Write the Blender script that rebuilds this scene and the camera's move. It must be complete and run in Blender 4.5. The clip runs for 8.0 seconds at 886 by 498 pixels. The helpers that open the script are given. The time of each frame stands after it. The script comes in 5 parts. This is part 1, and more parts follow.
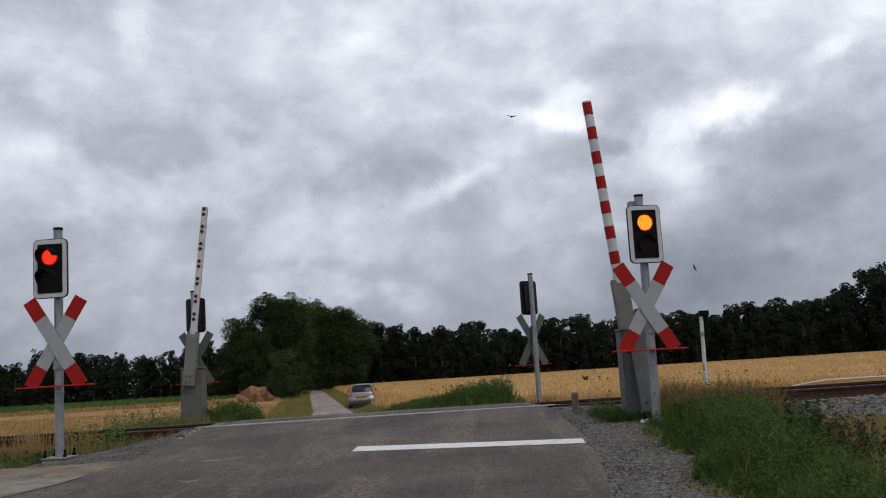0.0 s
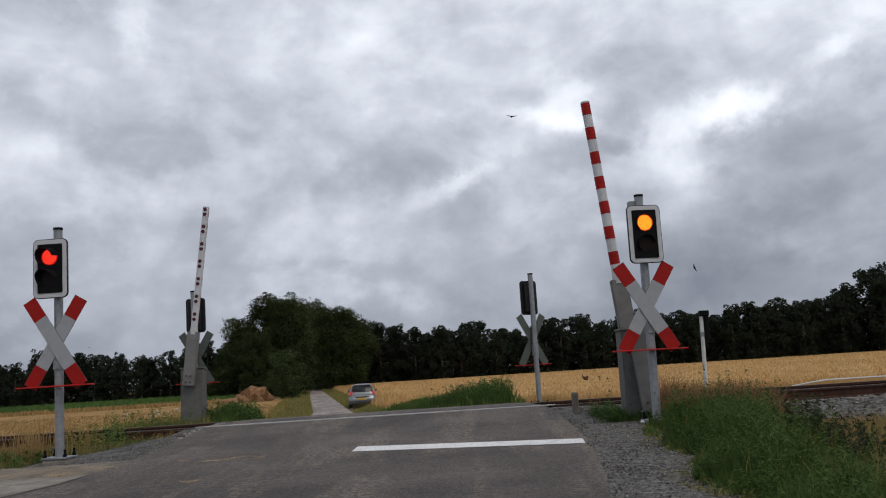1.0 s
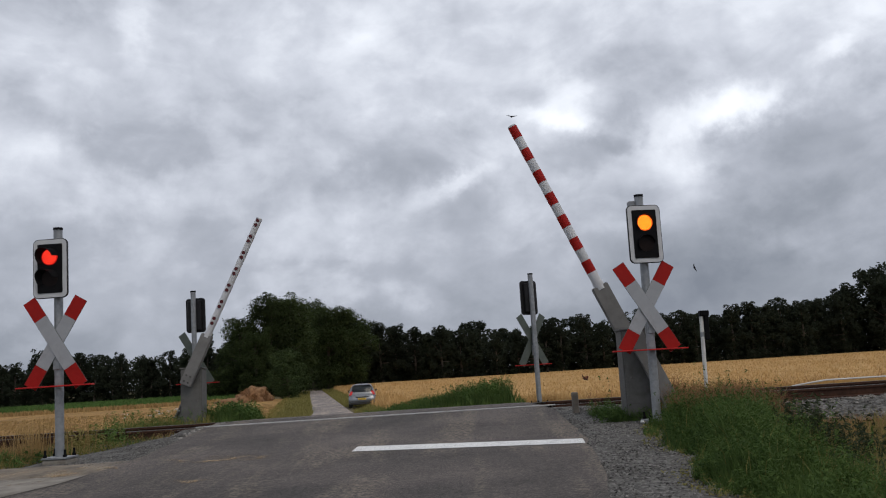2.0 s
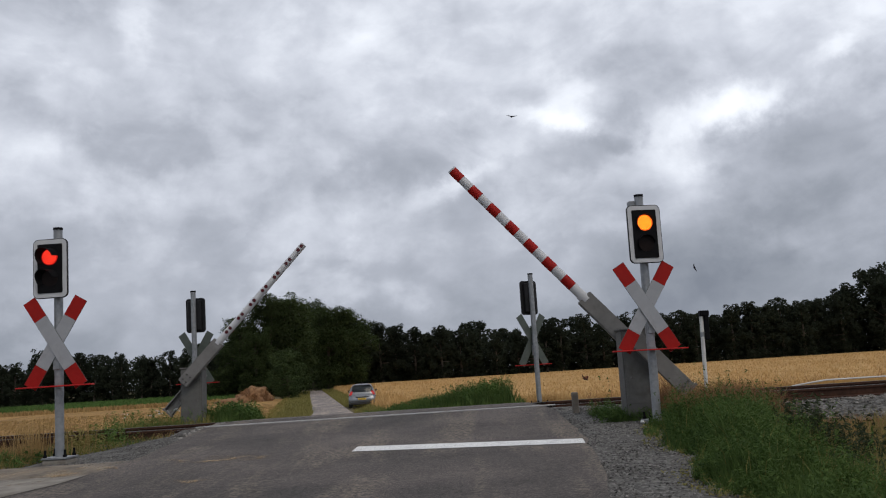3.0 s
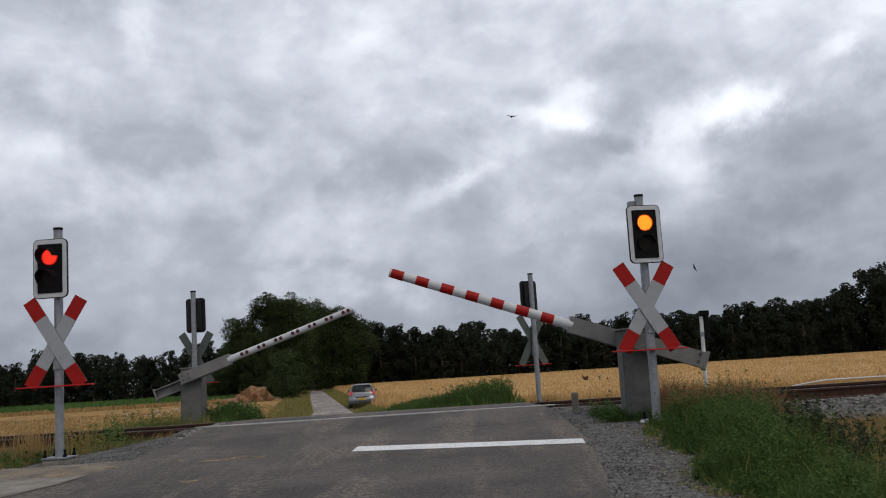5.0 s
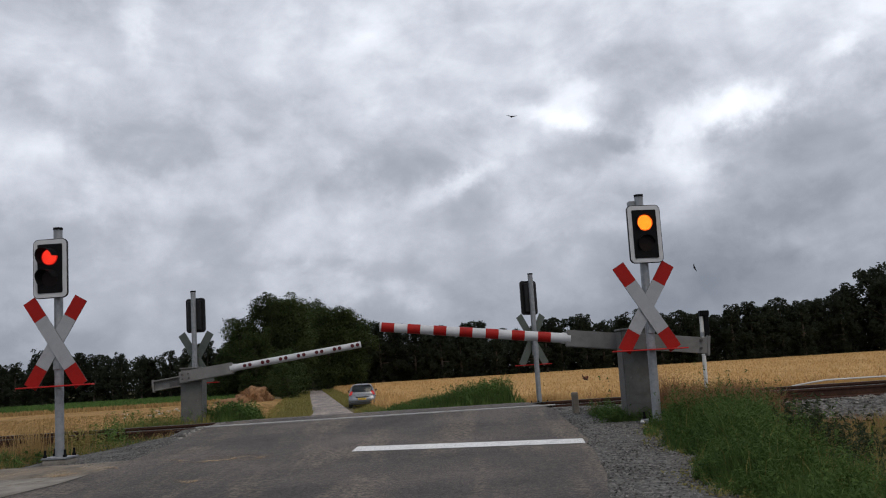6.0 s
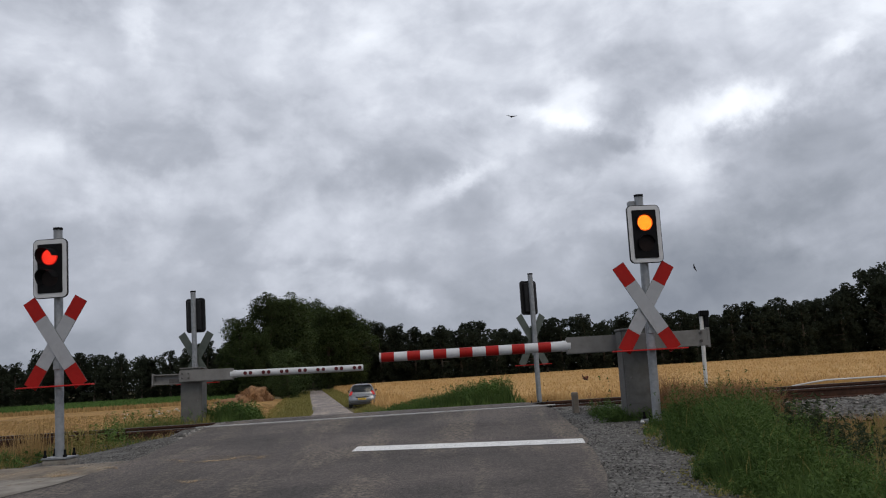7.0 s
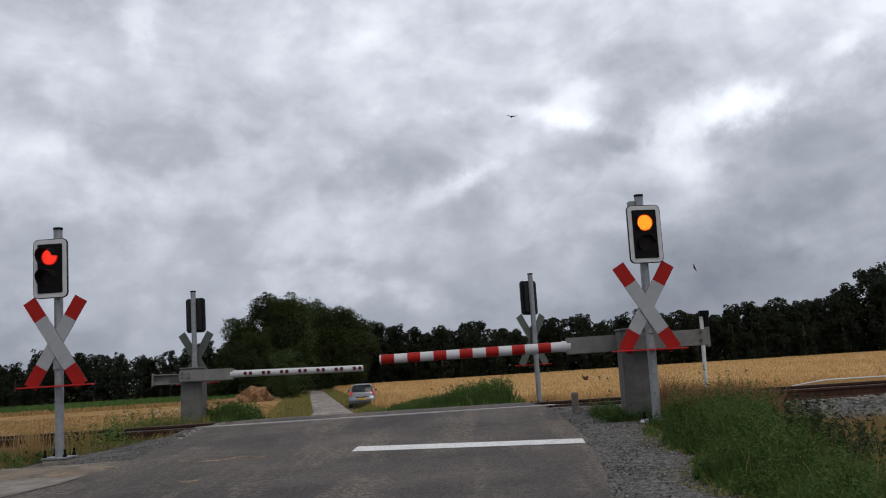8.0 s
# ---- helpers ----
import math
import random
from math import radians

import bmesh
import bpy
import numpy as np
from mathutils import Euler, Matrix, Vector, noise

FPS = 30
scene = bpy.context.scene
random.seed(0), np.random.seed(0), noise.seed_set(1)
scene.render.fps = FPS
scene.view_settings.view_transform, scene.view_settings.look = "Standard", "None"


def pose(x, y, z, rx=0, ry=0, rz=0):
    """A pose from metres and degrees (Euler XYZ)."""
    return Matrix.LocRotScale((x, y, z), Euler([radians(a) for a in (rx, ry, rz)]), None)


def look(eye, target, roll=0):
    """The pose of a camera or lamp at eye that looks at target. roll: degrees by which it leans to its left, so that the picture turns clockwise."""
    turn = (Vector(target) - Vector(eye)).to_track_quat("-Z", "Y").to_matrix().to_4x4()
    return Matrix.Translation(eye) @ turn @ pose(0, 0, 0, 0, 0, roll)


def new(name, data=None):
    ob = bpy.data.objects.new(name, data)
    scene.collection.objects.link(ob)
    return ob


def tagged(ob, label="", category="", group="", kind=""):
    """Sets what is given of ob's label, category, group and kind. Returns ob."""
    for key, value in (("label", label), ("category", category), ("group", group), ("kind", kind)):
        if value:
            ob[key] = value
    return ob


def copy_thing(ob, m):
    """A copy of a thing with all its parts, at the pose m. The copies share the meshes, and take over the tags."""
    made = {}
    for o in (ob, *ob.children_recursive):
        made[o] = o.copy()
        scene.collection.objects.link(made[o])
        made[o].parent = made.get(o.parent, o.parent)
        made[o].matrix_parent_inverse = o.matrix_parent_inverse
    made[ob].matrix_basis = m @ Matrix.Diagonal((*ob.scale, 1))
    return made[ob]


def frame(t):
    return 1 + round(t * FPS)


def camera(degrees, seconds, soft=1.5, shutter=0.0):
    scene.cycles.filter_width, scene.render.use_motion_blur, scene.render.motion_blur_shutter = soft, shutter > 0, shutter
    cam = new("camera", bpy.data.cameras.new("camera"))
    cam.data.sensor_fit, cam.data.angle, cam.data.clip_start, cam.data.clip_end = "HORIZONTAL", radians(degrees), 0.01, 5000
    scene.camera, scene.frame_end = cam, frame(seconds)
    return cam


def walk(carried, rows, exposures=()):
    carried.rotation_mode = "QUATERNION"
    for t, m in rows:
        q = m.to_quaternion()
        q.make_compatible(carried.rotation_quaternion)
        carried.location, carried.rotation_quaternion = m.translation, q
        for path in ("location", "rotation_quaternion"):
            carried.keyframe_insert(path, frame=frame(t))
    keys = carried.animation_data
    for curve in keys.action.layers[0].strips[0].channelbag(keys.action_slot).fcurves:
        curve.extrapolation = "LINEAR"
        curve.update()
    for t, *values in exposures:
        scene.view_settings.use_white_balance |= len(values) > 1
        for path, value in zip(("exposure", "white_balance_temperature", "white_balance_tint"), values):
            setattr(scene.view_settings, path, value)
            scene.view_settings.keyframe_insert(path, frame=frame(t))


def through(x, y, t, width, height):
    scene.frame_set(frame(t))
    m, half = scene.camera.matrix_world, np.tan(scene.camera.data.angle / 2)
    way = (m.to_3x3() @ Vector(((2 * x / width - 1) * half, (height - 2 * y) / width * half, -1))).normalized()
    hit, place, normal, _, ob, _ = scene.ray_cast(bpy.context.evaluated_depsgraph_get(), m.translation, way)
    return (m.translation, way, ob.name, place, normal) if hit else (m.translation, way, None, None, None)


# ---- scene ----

cam = camera(51.64, 8.0, soft=1.1)
EYE = pose(0, 0, 1.10, 97.525, 0, 0) @ pose(0, 0, 0, 0, 0, -3.64)
walk(cam, [(0, EYE), (8, EYE)], exposures=[(0, 0.0), (8, 0.0)])

# ---------------------------------------------------------------- node helpers


class Nodes:
    """A small wrapper to write node trees in few lines."""

    def __init__(self, tree):
        self.tree = tree
        tree.nodes.clear()

    def add(self, kind, **sets):
        n = self.tree.nodes.new(kind)
        for k, v in sets.items():
            if k == "op":
                n.operation = v
            elif k == "blend":
                n.blend_type, n.data_type = v, "RGBA"
            elif k == "sky":
                n.sky_type = v
        return n

    def put(self, sock, value):
        if isinstance(value, bpy.types.NodeSocket):
            self.tree.links.new(value, sock)
        elif value is not None:
            sock.default_value = value

    def math(self, op, a, b=None, c=None, clamp=False):
        n = self.add("ShaderNodeMath", op=op)
        n.use_clamp = clamp
        for i, v in enumerate((a, b, c)):
            self.put(n.inputs[i], v)
        return n.outputs[0]

    def vmath(self, op, a, b=None):
        n = self.add("ShaderNodeVectorMath", op=op)
        self.put(n.inputs[0], a)
        self.put(n.inputs[1], b)
        return n.outputs[0] if op not in ("LENGTH", "DOT_PRODUCT", "DISTANCE") else n.outputs["Value"]

    def noise(self, vec, scale, detail=4.0, rough=0.55, distort=0.0):
        n = self.add("ShaderNodeTexNoise")
        self.put(n.inputs["Vector"], vec)
        n.inputs["Scale"].default_value, n.inputs["Detail"].default_value = scale, detail
        n.inputs["Roughness"].default_value, n.inputs["Distortion"].default_value = rough, distort
        return n.outputs["Fac"]

    def ramp(self, fac, stops):
        n = self.add("ShaderNodeValToRGB")
        self.put(n.inputs[0], fac)
        e = n.color_ramp.elements
        while len(e) < len(stops):
            e.new(0.5)
        for el, (p, c) in zip(e, stops):
            el.position = p
            el.color = (*c, 1) if len(c) == 3 else c
        return n.outputs["Color"]

    def span(self, v, a, b, lo=0.0, hi=1.0):
        n = self.add("ShaderNodeMapRange")
        n.interpolation_type = "SMOOTHSTEP"
        for i, x in enumerate((v, a, b, lo, hi)):
            self.put(n.inputs[i], x)
        return n.outputs[0]

    def mix(self, fac, a, b, blend="MIX"):
        n = self.add("ShaderNodeMix", blend=blend)
        self.put(n.inputs[0], fac)
        self.put(n.inputs[6], a if isinstance(a, bpy.types.NodeSocket) else (*a, 1))
        self.put(n.inputs[7], b if isinstance(b, bpy.types.NodeSocket) else (*b, 1))
        return n.outputs[2]


# ---------------------------------------------------------------- sky and light
SUN_UP, SUN_TURN = radians(55), radians(150)


def cloud_colour(n, way):
    """Overcast cloud layer for a direction: soft lumps at three sizes, drawn out along slanting bands."""
    mp = n.add("ShaderNodeMapping")
    n.put(mp.inputs[0], way)
    mp.inputs["Rotation"].default_value = (0, radians(7), 0)
    mp.inputs["Scale"].default_value = (1.0, 1.0, 1.45)
    flatv = mp.outputs[0]
    big = n.noise(flatv, 3.4, 3.0, 0.5)
    mid = n.noise(flatv, 8.5, 7.0, 0.52, 0.35)
    fine = n.noise(flatv, 24.0, 6.0, 0.6, 0.3)
    # rounded heads with soft creases between them, at two sizes
    heads = None
    for size, weight in ((5.5, 0.085), (12.0, 0.04)):
        fold = n.math("ABSOLUTE", n.math("SUBTRACT", n.noise(flatv, size, 1.5, 0.5, 0.6), 0.5))
        fold = n.math("MULTIPLY", n.math("SUBTRACT", n.math("MULTIPLY", fold, 2.0), 0.19), weight * 1.6)
        heads = fold if heads is None else n.math("ADD", heads, fold)
    soft = n.math("ADD", n.math("MULTIPLY", big, 0.34), n.math("ADD", n.math("MULTIPLY", mid, 0.38), n.math("MULTIPLY", fine, 0.10)))
    # ragged lower edges of separate cloud banks
    bank_ = n.span(n.noise(flatv, 6.0, 9.0, 0.56, 0.5), 0.45, 0.58, -0.020, 0.020)
    puff = n.span(n.noise(flatv, 13.0, 7.0, 0.55, 0.4), 0.47, 0.60, -0.012, 0.012)
    return n.math("ADD", n.math("ADD", n.math("ADD", soft, 0.106), heads), n.math("ADD", bank_, puff))


def cloud_spots(n, way, v, gaps, banks):
    """Brighter gaps and darker billowing banks of the cloud layer: (azimuth, elevation, half widths, slant in degrees, lift)."""
    sep = n.add("ShaderNodeSeparateXYZ")
    n.put(sep.inputs[0], way)
    az = n.math("ARCTAN2", sep.outputs[0], sep.outputs[1])
    el = n.math("ARCSINE", sep.outputs[2])
    wob = n.math("MULTIPLY", n.math("SUBTRACT", n.noise(way, 9.0, 6.0, 0.6), 0.5), 0.11)
    wob2 = n.math("MULTIPLY", n.math("SUBTRACT", n.noise(way, 10.7, 6.0, 0.6), 0.5), 0.08)
    az, el = n.math("ADD", az, wob), n.math("ADD", el, wob2)
    billow = n.math("MULTIPLY", n.math("SUBTRACT", n.noise(way, 26.0, 6.0, 0.6), 0.5), 1.3)
    for spots, crisp in ((gaps, False), (banks, True)):
        for a, e, wa, we, slant, lift in spots:
            dx, dy = n.math("SUBTRACT", az, radians(a)), n.math("SUBTRACT", el, radians(e))
            c, k = math.cos(radians(slant)), math.sin(radians(slant))
            u = n.math("DIVIDE", n.math("ADD", n.math("MULTIPLY", dx, c), n.math("MULTIPLY", dy, k)), radians(wa))
            w = n.math("DIVIDE", n.math("SUBTRACT", n.math("MULTIPLY", dy, c), n.math("MULTIPLY", dx, k)), radians(we))
            d2 = n.math("ADD", n.math("MULTIPLY", u, u), n.math("MULTIPLY", w, w))
            if crisp:
                v = n.math("ADD", v, n.span(n.math("ADD", n.math("SQRT", d2), billow), 0.45, 1.55, lift, 0.0))
            else:
                v = n.math("ADD", v, n.math("MULTIPLY", n.math("POWER", 2.718, n.math("MULTIPLY", d2, -1.0)), lift))
    return v


CLOUD_RAMP = [(0.14, (0.185, 0.207, 0.25)), (0.28, (0.262, 0.286, 0.334)), (0.42, (0.366, 0.392, 0.452)), (0.54, (0.52, 0.55, 0.62)), (0.66, (0.72, 0.755, 0.825)), (0.84, (0.93, 0.95, 1.0))]
BRIGHT_GAPS = [
    (18.3, 14.6, 3.4, 1.3, 4, 0.26),
    (20.1, 14.4, 1.6, 1.1, 16, 0.14),
    (8.8, 16.5, 2.1, 2.1, -4, 0.16),
    (7.8, 15.2, 3.9, 0.8, -10, 0.18),
    (24.4, 16.5, 2.1, 0.8, 11, 0.15),
    (1.4, 11.5, 2.7, 0.6, 24, 0.16),
    (-24.3, 13.7, 3.9, 2.1, -14, 0.13),
    (-18.3, 12.0, 3.9, 1.0, 11, 0.10),
    (-18.8, 21.2, 0.8, 1.9, 11, 0.10),
    (-6.1, 9.8, 4.2, 2.1, -4, 0.08),
    (-6.0, 5.1, 3.9, 0.9, -4, 0.09),
    (6.4, 4.8, 2.5, 0.7, -4, 0.05),
    (14.7, 12.2, 1.9, 3.9, 16, 0.08),
    (-24.9, 2.0, 3.2, 0.7, -4, 0.08),
]
DARK_BANKS = [
    (11.2, 14.2, 1.7, 1.4, 11, -0.108),
    (8.4, 12.4, 3.9, 1.4, 21, -0.065),
    (22.0, 10.6, 5.7, 3.9, 21, -0.094),
    (19.1, 12.7, 2.1, 1.4, 31, -0.036),
    (24.1, 6.7, 5.0, 2.1, -4, -0.036),
    (-0.8, 13.8, 4.2, 1.9, 6, -0.072),
    (-4.4, 11.5, 2.7, 1.4, 16, -0.065),
    (-18.9, 14.5, 3.9, 2.3, -24, -0.065),
    (-10.8, 15.9, 3.5, 1.6, -4, -0.050),
    (12.5, 18.1, 4.2, 0.9, -8, -0.036),
    (-24.3, 8.7, 3.9, 1.8, -4, -0.050),
    (-6.6, 6.7, 3.9, 0.6, -9, -0.029),
    (-10.6, 11.4, 2.5, 1.2, -4, -0.036),
    (21.9, 4.0, 7.1, 1.4, -4, -0.036),
    (-13.8, 18.7, 2.5, 2.5, -4, -0.022),
]
HAZE = [(13.0, 5.0, 11.0, 3.5, 0, -0.07), (-13.0, 5.5, 6.0, 2.5, 0, -0.08), (-23.0, 2.5, 6.0, 2.0, 0, -0.05), (0.0, 0.5, 80.0, 4.8, 0, -0.19), (19.0, 6.0, 12.0, 4.5, 0, -0.12), (22.0, 3.0, 8.0, 2.5, 0, -0.06), (24.0, 20.0, 7.0, 4.0, 0, 0.06), (-22.0, 5.5, 9.0, 4.0, 0, -0.05), (7.0, 21.5, 13.0, 3.5, 0, 0.07)]

world = bpy.data.worlds.new("world")
scene.world = world
world.use_nodes = True
W = Nodes(world.node_tree)
sky = W.add("ShaderNodeTexSky", sky="NISHITA")
sky.sun_disc, sky.sun_elevation, sky.sun_rotation = False, SUN_UP, SUN_TURN
coord = W.add("ShaderNodeTexCoord").outputs["Generated"]
v = cloud_colour(W, coord)
sky_bg = W.add("ShaderNodeBackground")
W.put(sky_bg.inputs[0], sky.outputs[0])
sky_bg.inputs[1].default_value = 0.08
cl_bg = W.add("ShaderNodeBackground")
W.put(cl_bg.inputs[0], W.ramp(v, CLOUD_RAMP))
cl_bg.inputs[1].default_value = 1.22
mixer = W.add("ShaderNodeMixShader")
mixer.inputs[0].default_value = 0.88
W.tree.links.new(sky_bg.outputs[0], mixer.inputs[1])
W.tree.links.new(cl_bg.outputs[0], mixer.inputs[2])
W.tree.links.new(mixer.outputs[0], W.add("ShaderNodeOutputWorld").inputs[0])

sun_data = bpy.data.lights.new("sun", "SUN")
sun_data.energy, sun_data.angle, sun_data.color = 1.0, radians(25), (1.0, 0.88, 0.72)
sun = new("sun", sun_data)
sun.matrix_basis = look((0, 0, 0), (-math.sin(SUN_TURN) * math.cos(SUN_UP), -math.cos(SUN_TURN) * math.cos(SUN_UP), -math.sin(SUN_UP)))

# ---------------------------------------------------------------- materials


def surface(name, stops, scale=6.0, rough=0.7, metal=0.0, bump=0.15, bump_scale=60.0, stain=None, island=0.0, piece=0.0, spec=0.5, detail=5.0):
    """A painted, woven, mineral or metal surface: two scales of colour variation and a fine relief, in object space."""
    m = bpy.data.materials.new(name)
    m.use_nodes = True
    n = Nodes(m.node_tree)
    pos = n.add("ShaderNodeTexCoord").outputs["Object"]
    f = n.noise(pos, scale, detail, 0.6)
    col = n.ramp(f, stops)
    if stain:
        colour, size, amount = stain
        s = n.span(n.noise(pos, size, 5.0, 0.65, 0.4), 0.52, 0.72, 0.0, amount)
        col = n.mix(s, col, colour)
    if island:
        r = n.add("ShaderNodeNewGeometry").outputs["Random Per Island"]
        col = n.mix(1.0, col, n.ramp(r, [(0, (1 - island,) * 3), (1, (1 + island,) * 3)]), "MULTIPLY")
    if piece:
        r = n.add("ShaderNodeObjectInfo").outputs["Random"]
        col = n.mix(1.0, col, n.ramp(r, [(0, (1 - piece,) * 3), (1, (1 + piece,) * 3)]), "MULTIPLY")
    b = n.add("ShaderNodeBsdfPrincipled")
    n.put(b.inputs["Base Color"], col)
    n.put(b.inputs["Roughness"], n.span(n.noise(pos, bump_scale * 0.3, 3.0), 0.3, 0.7, max(rough - 0.1, 0.03), min(rough + 0.1, 1)))
    b.inputs["Metallic"].default_value = metal
    b.inputs["Specular IOR Level"].default_value = spec
    if bump:
        bp = n.add("ShaderNodeBump")
        bp.inputs["Strength"].default_value, bp.inputs["Distance"].default_value = bump, 0.01
        n.put(bp.inputs["Height"], n.noise(pos, bump_scale, 4.0, 0.6))
        n.put(b.inputs["Normal"], bp.outputs[0])
    n.tree.links.new(b.outputs[0], n.add("ShaderNodeOutputMaterial").inputs[0])
    return m


def leafy(name, dark, light, island=0.35, through=0.25):
    """Foliage: colour by clump and by leaf, a little light passing through."""
    m = bpy.data.materials.new(name)
    m.use_nodes = True
    n = Nodes(m.node_tree)
    pos = n.add("ShaderNodeTexCoord").outputs["Object"]
    r = n.add("ShaderNodeNewGeometry").outputs["Random Per Island"]
    o = n.add("ShaderNodeObjectInfo").outputs["Random"]
    f = n.math("ADD", n.math("MULTIPLY", r, 0.45), n.math("MULTIPLY", n.noise(pos, 0.8, 3.0), 0.6))
    col = n.ramp(f, [(0.15, dark), (0.85, light)])
    col = n.mix(1.0, col, n.ramp(o, [(0, (1 - island,) * 3), (1, (1 + island * 0.6,) * 3)]), "MULTIPLY")
    d = n.add("ShaderNodeBsdfPrincipled")
    n.put(d.inputs["Base Color"], col)
    d.inputs["Roughness"].default_value = 0.8
    d.inputs["Specular IOR Level"].default_value = 0.12
    t = n.add("ShaderNodeBsdfTranslucent")
    n.put(t.inputs[0], col)
    mx = n.add("ShaderNodeMixShader")
    mx.inputs[0].default_value = through
    n.tree.links.new(d.outputs[0], mx.inputs[1])
    n.tree.links.new(t.outputs[0], mx.inputs[2])
    n.tree.links.new(mx.outputs[0], n.add("ShaderNodeOutputMaterial").inputs[0])
    return m


def glow(name, colour, strength):
    m = bpy.data.materials.new(name)
    m.use_nodes = True
    n = Nodes(m.node_tree)
    e = n.add("ShaderNodeEmission")
    e.inputs[0].default_value, e.inputs[1].default_value = (*colour, 1), strength
    n.tree.links.new(e.outputs[0], n.add("ShaderNodeOutputMaterial").inputs[0])
    return m


def asphalt(name, low, high):
    """Worn road surface: fine stone speckle, broad patches, and pale dusty wheel tracks along the lane."""
    m = bpy.data.materials.new(name)
    m.use_nodes = True
    n = Nodes(m.node_tree)
    pos = n.add("ShaderNodeTexCoord").outputs["Object"]
    mp = n.add("ShaderNodeMapping")
    n.put(mp.inputs[0], pos)
    mp.inputs["Scale"].default_value = (1.6, 0.22, 1.0)
    mp.inputs["Rotation"].default_value = (0, 0, radians(21))
    patch = n.noise(pos, 0.55, 6.0, 0.6)
    track = n.noise(mp.outputs[0], 1.0, 6.0, 0.65, 0.4)
    speck = n.noise(pos, 62.0, 4.0, 0.8)
    grit = n.noise(pos, 170.0, 2.0, 0.6)
    chips = n.noise(pos, 24.0, 3.0, 0.7)
    f = n.math("ADD", n.math("MULTIPLY", patch, 0.22), n.math("ADD", n.math("MULTIPLY", speck, 0.42), n.math("ADD", n.math("MULTIPLY", chips, 0.18), n.math("MULTIPLY", grit, 0.18))))
    col = n.ramp(f, [(0.43, (low * 0.46, low * 0.44, low * 0.41)), (0.5, (low * 1.20, low * 1.06, low * 0.99)), (0.575, (high * 1.4, high * 1.17, high * 1.06))])
    dust = n.math("MULTIPLY", n.span(track, 0.47, 0.64, 0.0, 0.8), n.span(chips, 0.42, 0.62))
    col = n.mix(dust, col, (high * 1.8, high * 1.5, high * 1.18))
    stain = n.span(n.noise(pos, 1.3, 4.0, 0.6, 0.5), 0.58, 0.74, 0.0, 0.5)
    col = n.mix(stain, col, (low * 0.62, low * 0.55, low * 0.52))
    b = n.add("ShaderNodeBsdfPrincipled")
    n.put(b.inputs["Base Color"], col)
    b.inputs["Roughness"].default_value = 0.85
    b.inputs["Specular IOR Level"].default_value = 0.22
    bp = n.add("ShaderNodeBump")
    bp.inputs["Strength"].default_value, bp.inputs["Distance"].default_value = 0.6, 0.012
    n.put(bp.inputs["Height"], n.math("ADD", speck, chips))
    n.put(b.inputs["Normal"], bp.outputs[0])
    n.tree.links.new(b.outputs[0], n.add("ShaderNodeOutputMaterial").inputs[0])
    return m


def dusting(name, colour, size):
    """Loose sand lying thin on a surface, with broken-up edges."""
    m = bpy.data.materials.new(name)
    m.use_nodes = True
    n = Nodes(m.node_tree)
    tc = n.add("ShaderNodeTexCoord")
    pos = tc.outputs["Object"]
    b = n.add("ShaderNodeBsdfPrincipled")
    n.put(b.inputs["Base Color"], n.ramp(n.noise(pos, 40.0, 4.0), [(0.3, tuple(c * 0.7 for c in colour)), (0.7, colour)]))
    b.inputs["Roughness"].default_value = 0.95
    cover = n.math("ADD", n.math("MULTIPLY", n.noise(pos, size, 6.0, 0.65), 0.8), n.math("MULTIPLY", n.noise(pos, 45.0, 3.0, 0.7), 0.4))
    t = n.add("ShaderNodeBsdfTransparent")
    mx = n.add("ShaderNodeMixShader")
    n.put(mx.inputs[0], n.span(cover, 0.60, 0.78, 0.0, 0.75))
    n.tree.links.new(t.outputs[0], mx.inputs[1])
    n.tree.links.new(b.outputs[0], mx.inputs[2])
    n.tree.links.new(mx.outputs[0], n.add("ShaderNodeOutputMaterial").inputs[0])
    return m


M_GALV = surface("galvanised_steel", [(0.3, (0.19, 0.20, 0.215)), (0.7, (0.29, 0.305, 0.32))], 14, 0.5, 0.4, 0.08, 90, ((0.12, 0.12, 0.12), 5, 0.4))
M_CABINET = surface("grey_cabinet_paint", [(0.3, (0.085, 0.083, 0.079)), (0.7, (0.12, 0.118, 0.112))], 5, 0.65, 0.0, 0.1, 120, ((0.06, 0.056, 0.048), 3, 0.5), spec=0.3)
M_ARM = surface("light_grey_arm_paint", [(0.3, (0.135, 0.132, 0.127)), (0.7, (0.185, 0.181, 0.175))], 6, 0.6, 0.0, 0.08, 120, ((0.11, 0.105, 0.095), 4, 0.5), spec=0.3)
M_WHITE = surface("white_sheet", [(0.3, (0.44, 0.45, 0.47)), (0.7, (0.54, 0.55, 0.57))], 5, 0.5, 0.0, 0.04, 150, ((0.34, 0.335, 0.32), 4, 0.35), spec=0.3)
M_SHEET = surface("grey_white_reflective_sheet", [(0.3, (0.275, 0.285, 0.305)), (0.7, (0.335, 0.345, 0.37))], 5, 0.5, 0.0, 0.04, 150, ((0.22, 0.22, 0.22), 4, 0.4), spec=0.3)
M_RED = surface("red_sheet", [(0.3, (0.25, 0.008, 0.006)), (0.7, (0.33, 0.013, 0.010))], 6, 0.5, 0.0, 0.04, 150, ((0.17, 0.011, 0.009), 5, 0.4), spec=0.15)
M_REDBAR = surface("red_bar_paint", [(0.3, (0.38, 0.012, 0.012)), (0.7, (0.46, 0.02, 0.018))], 8, 0.5, 0.0, 0.05, 120, spec=0.2)
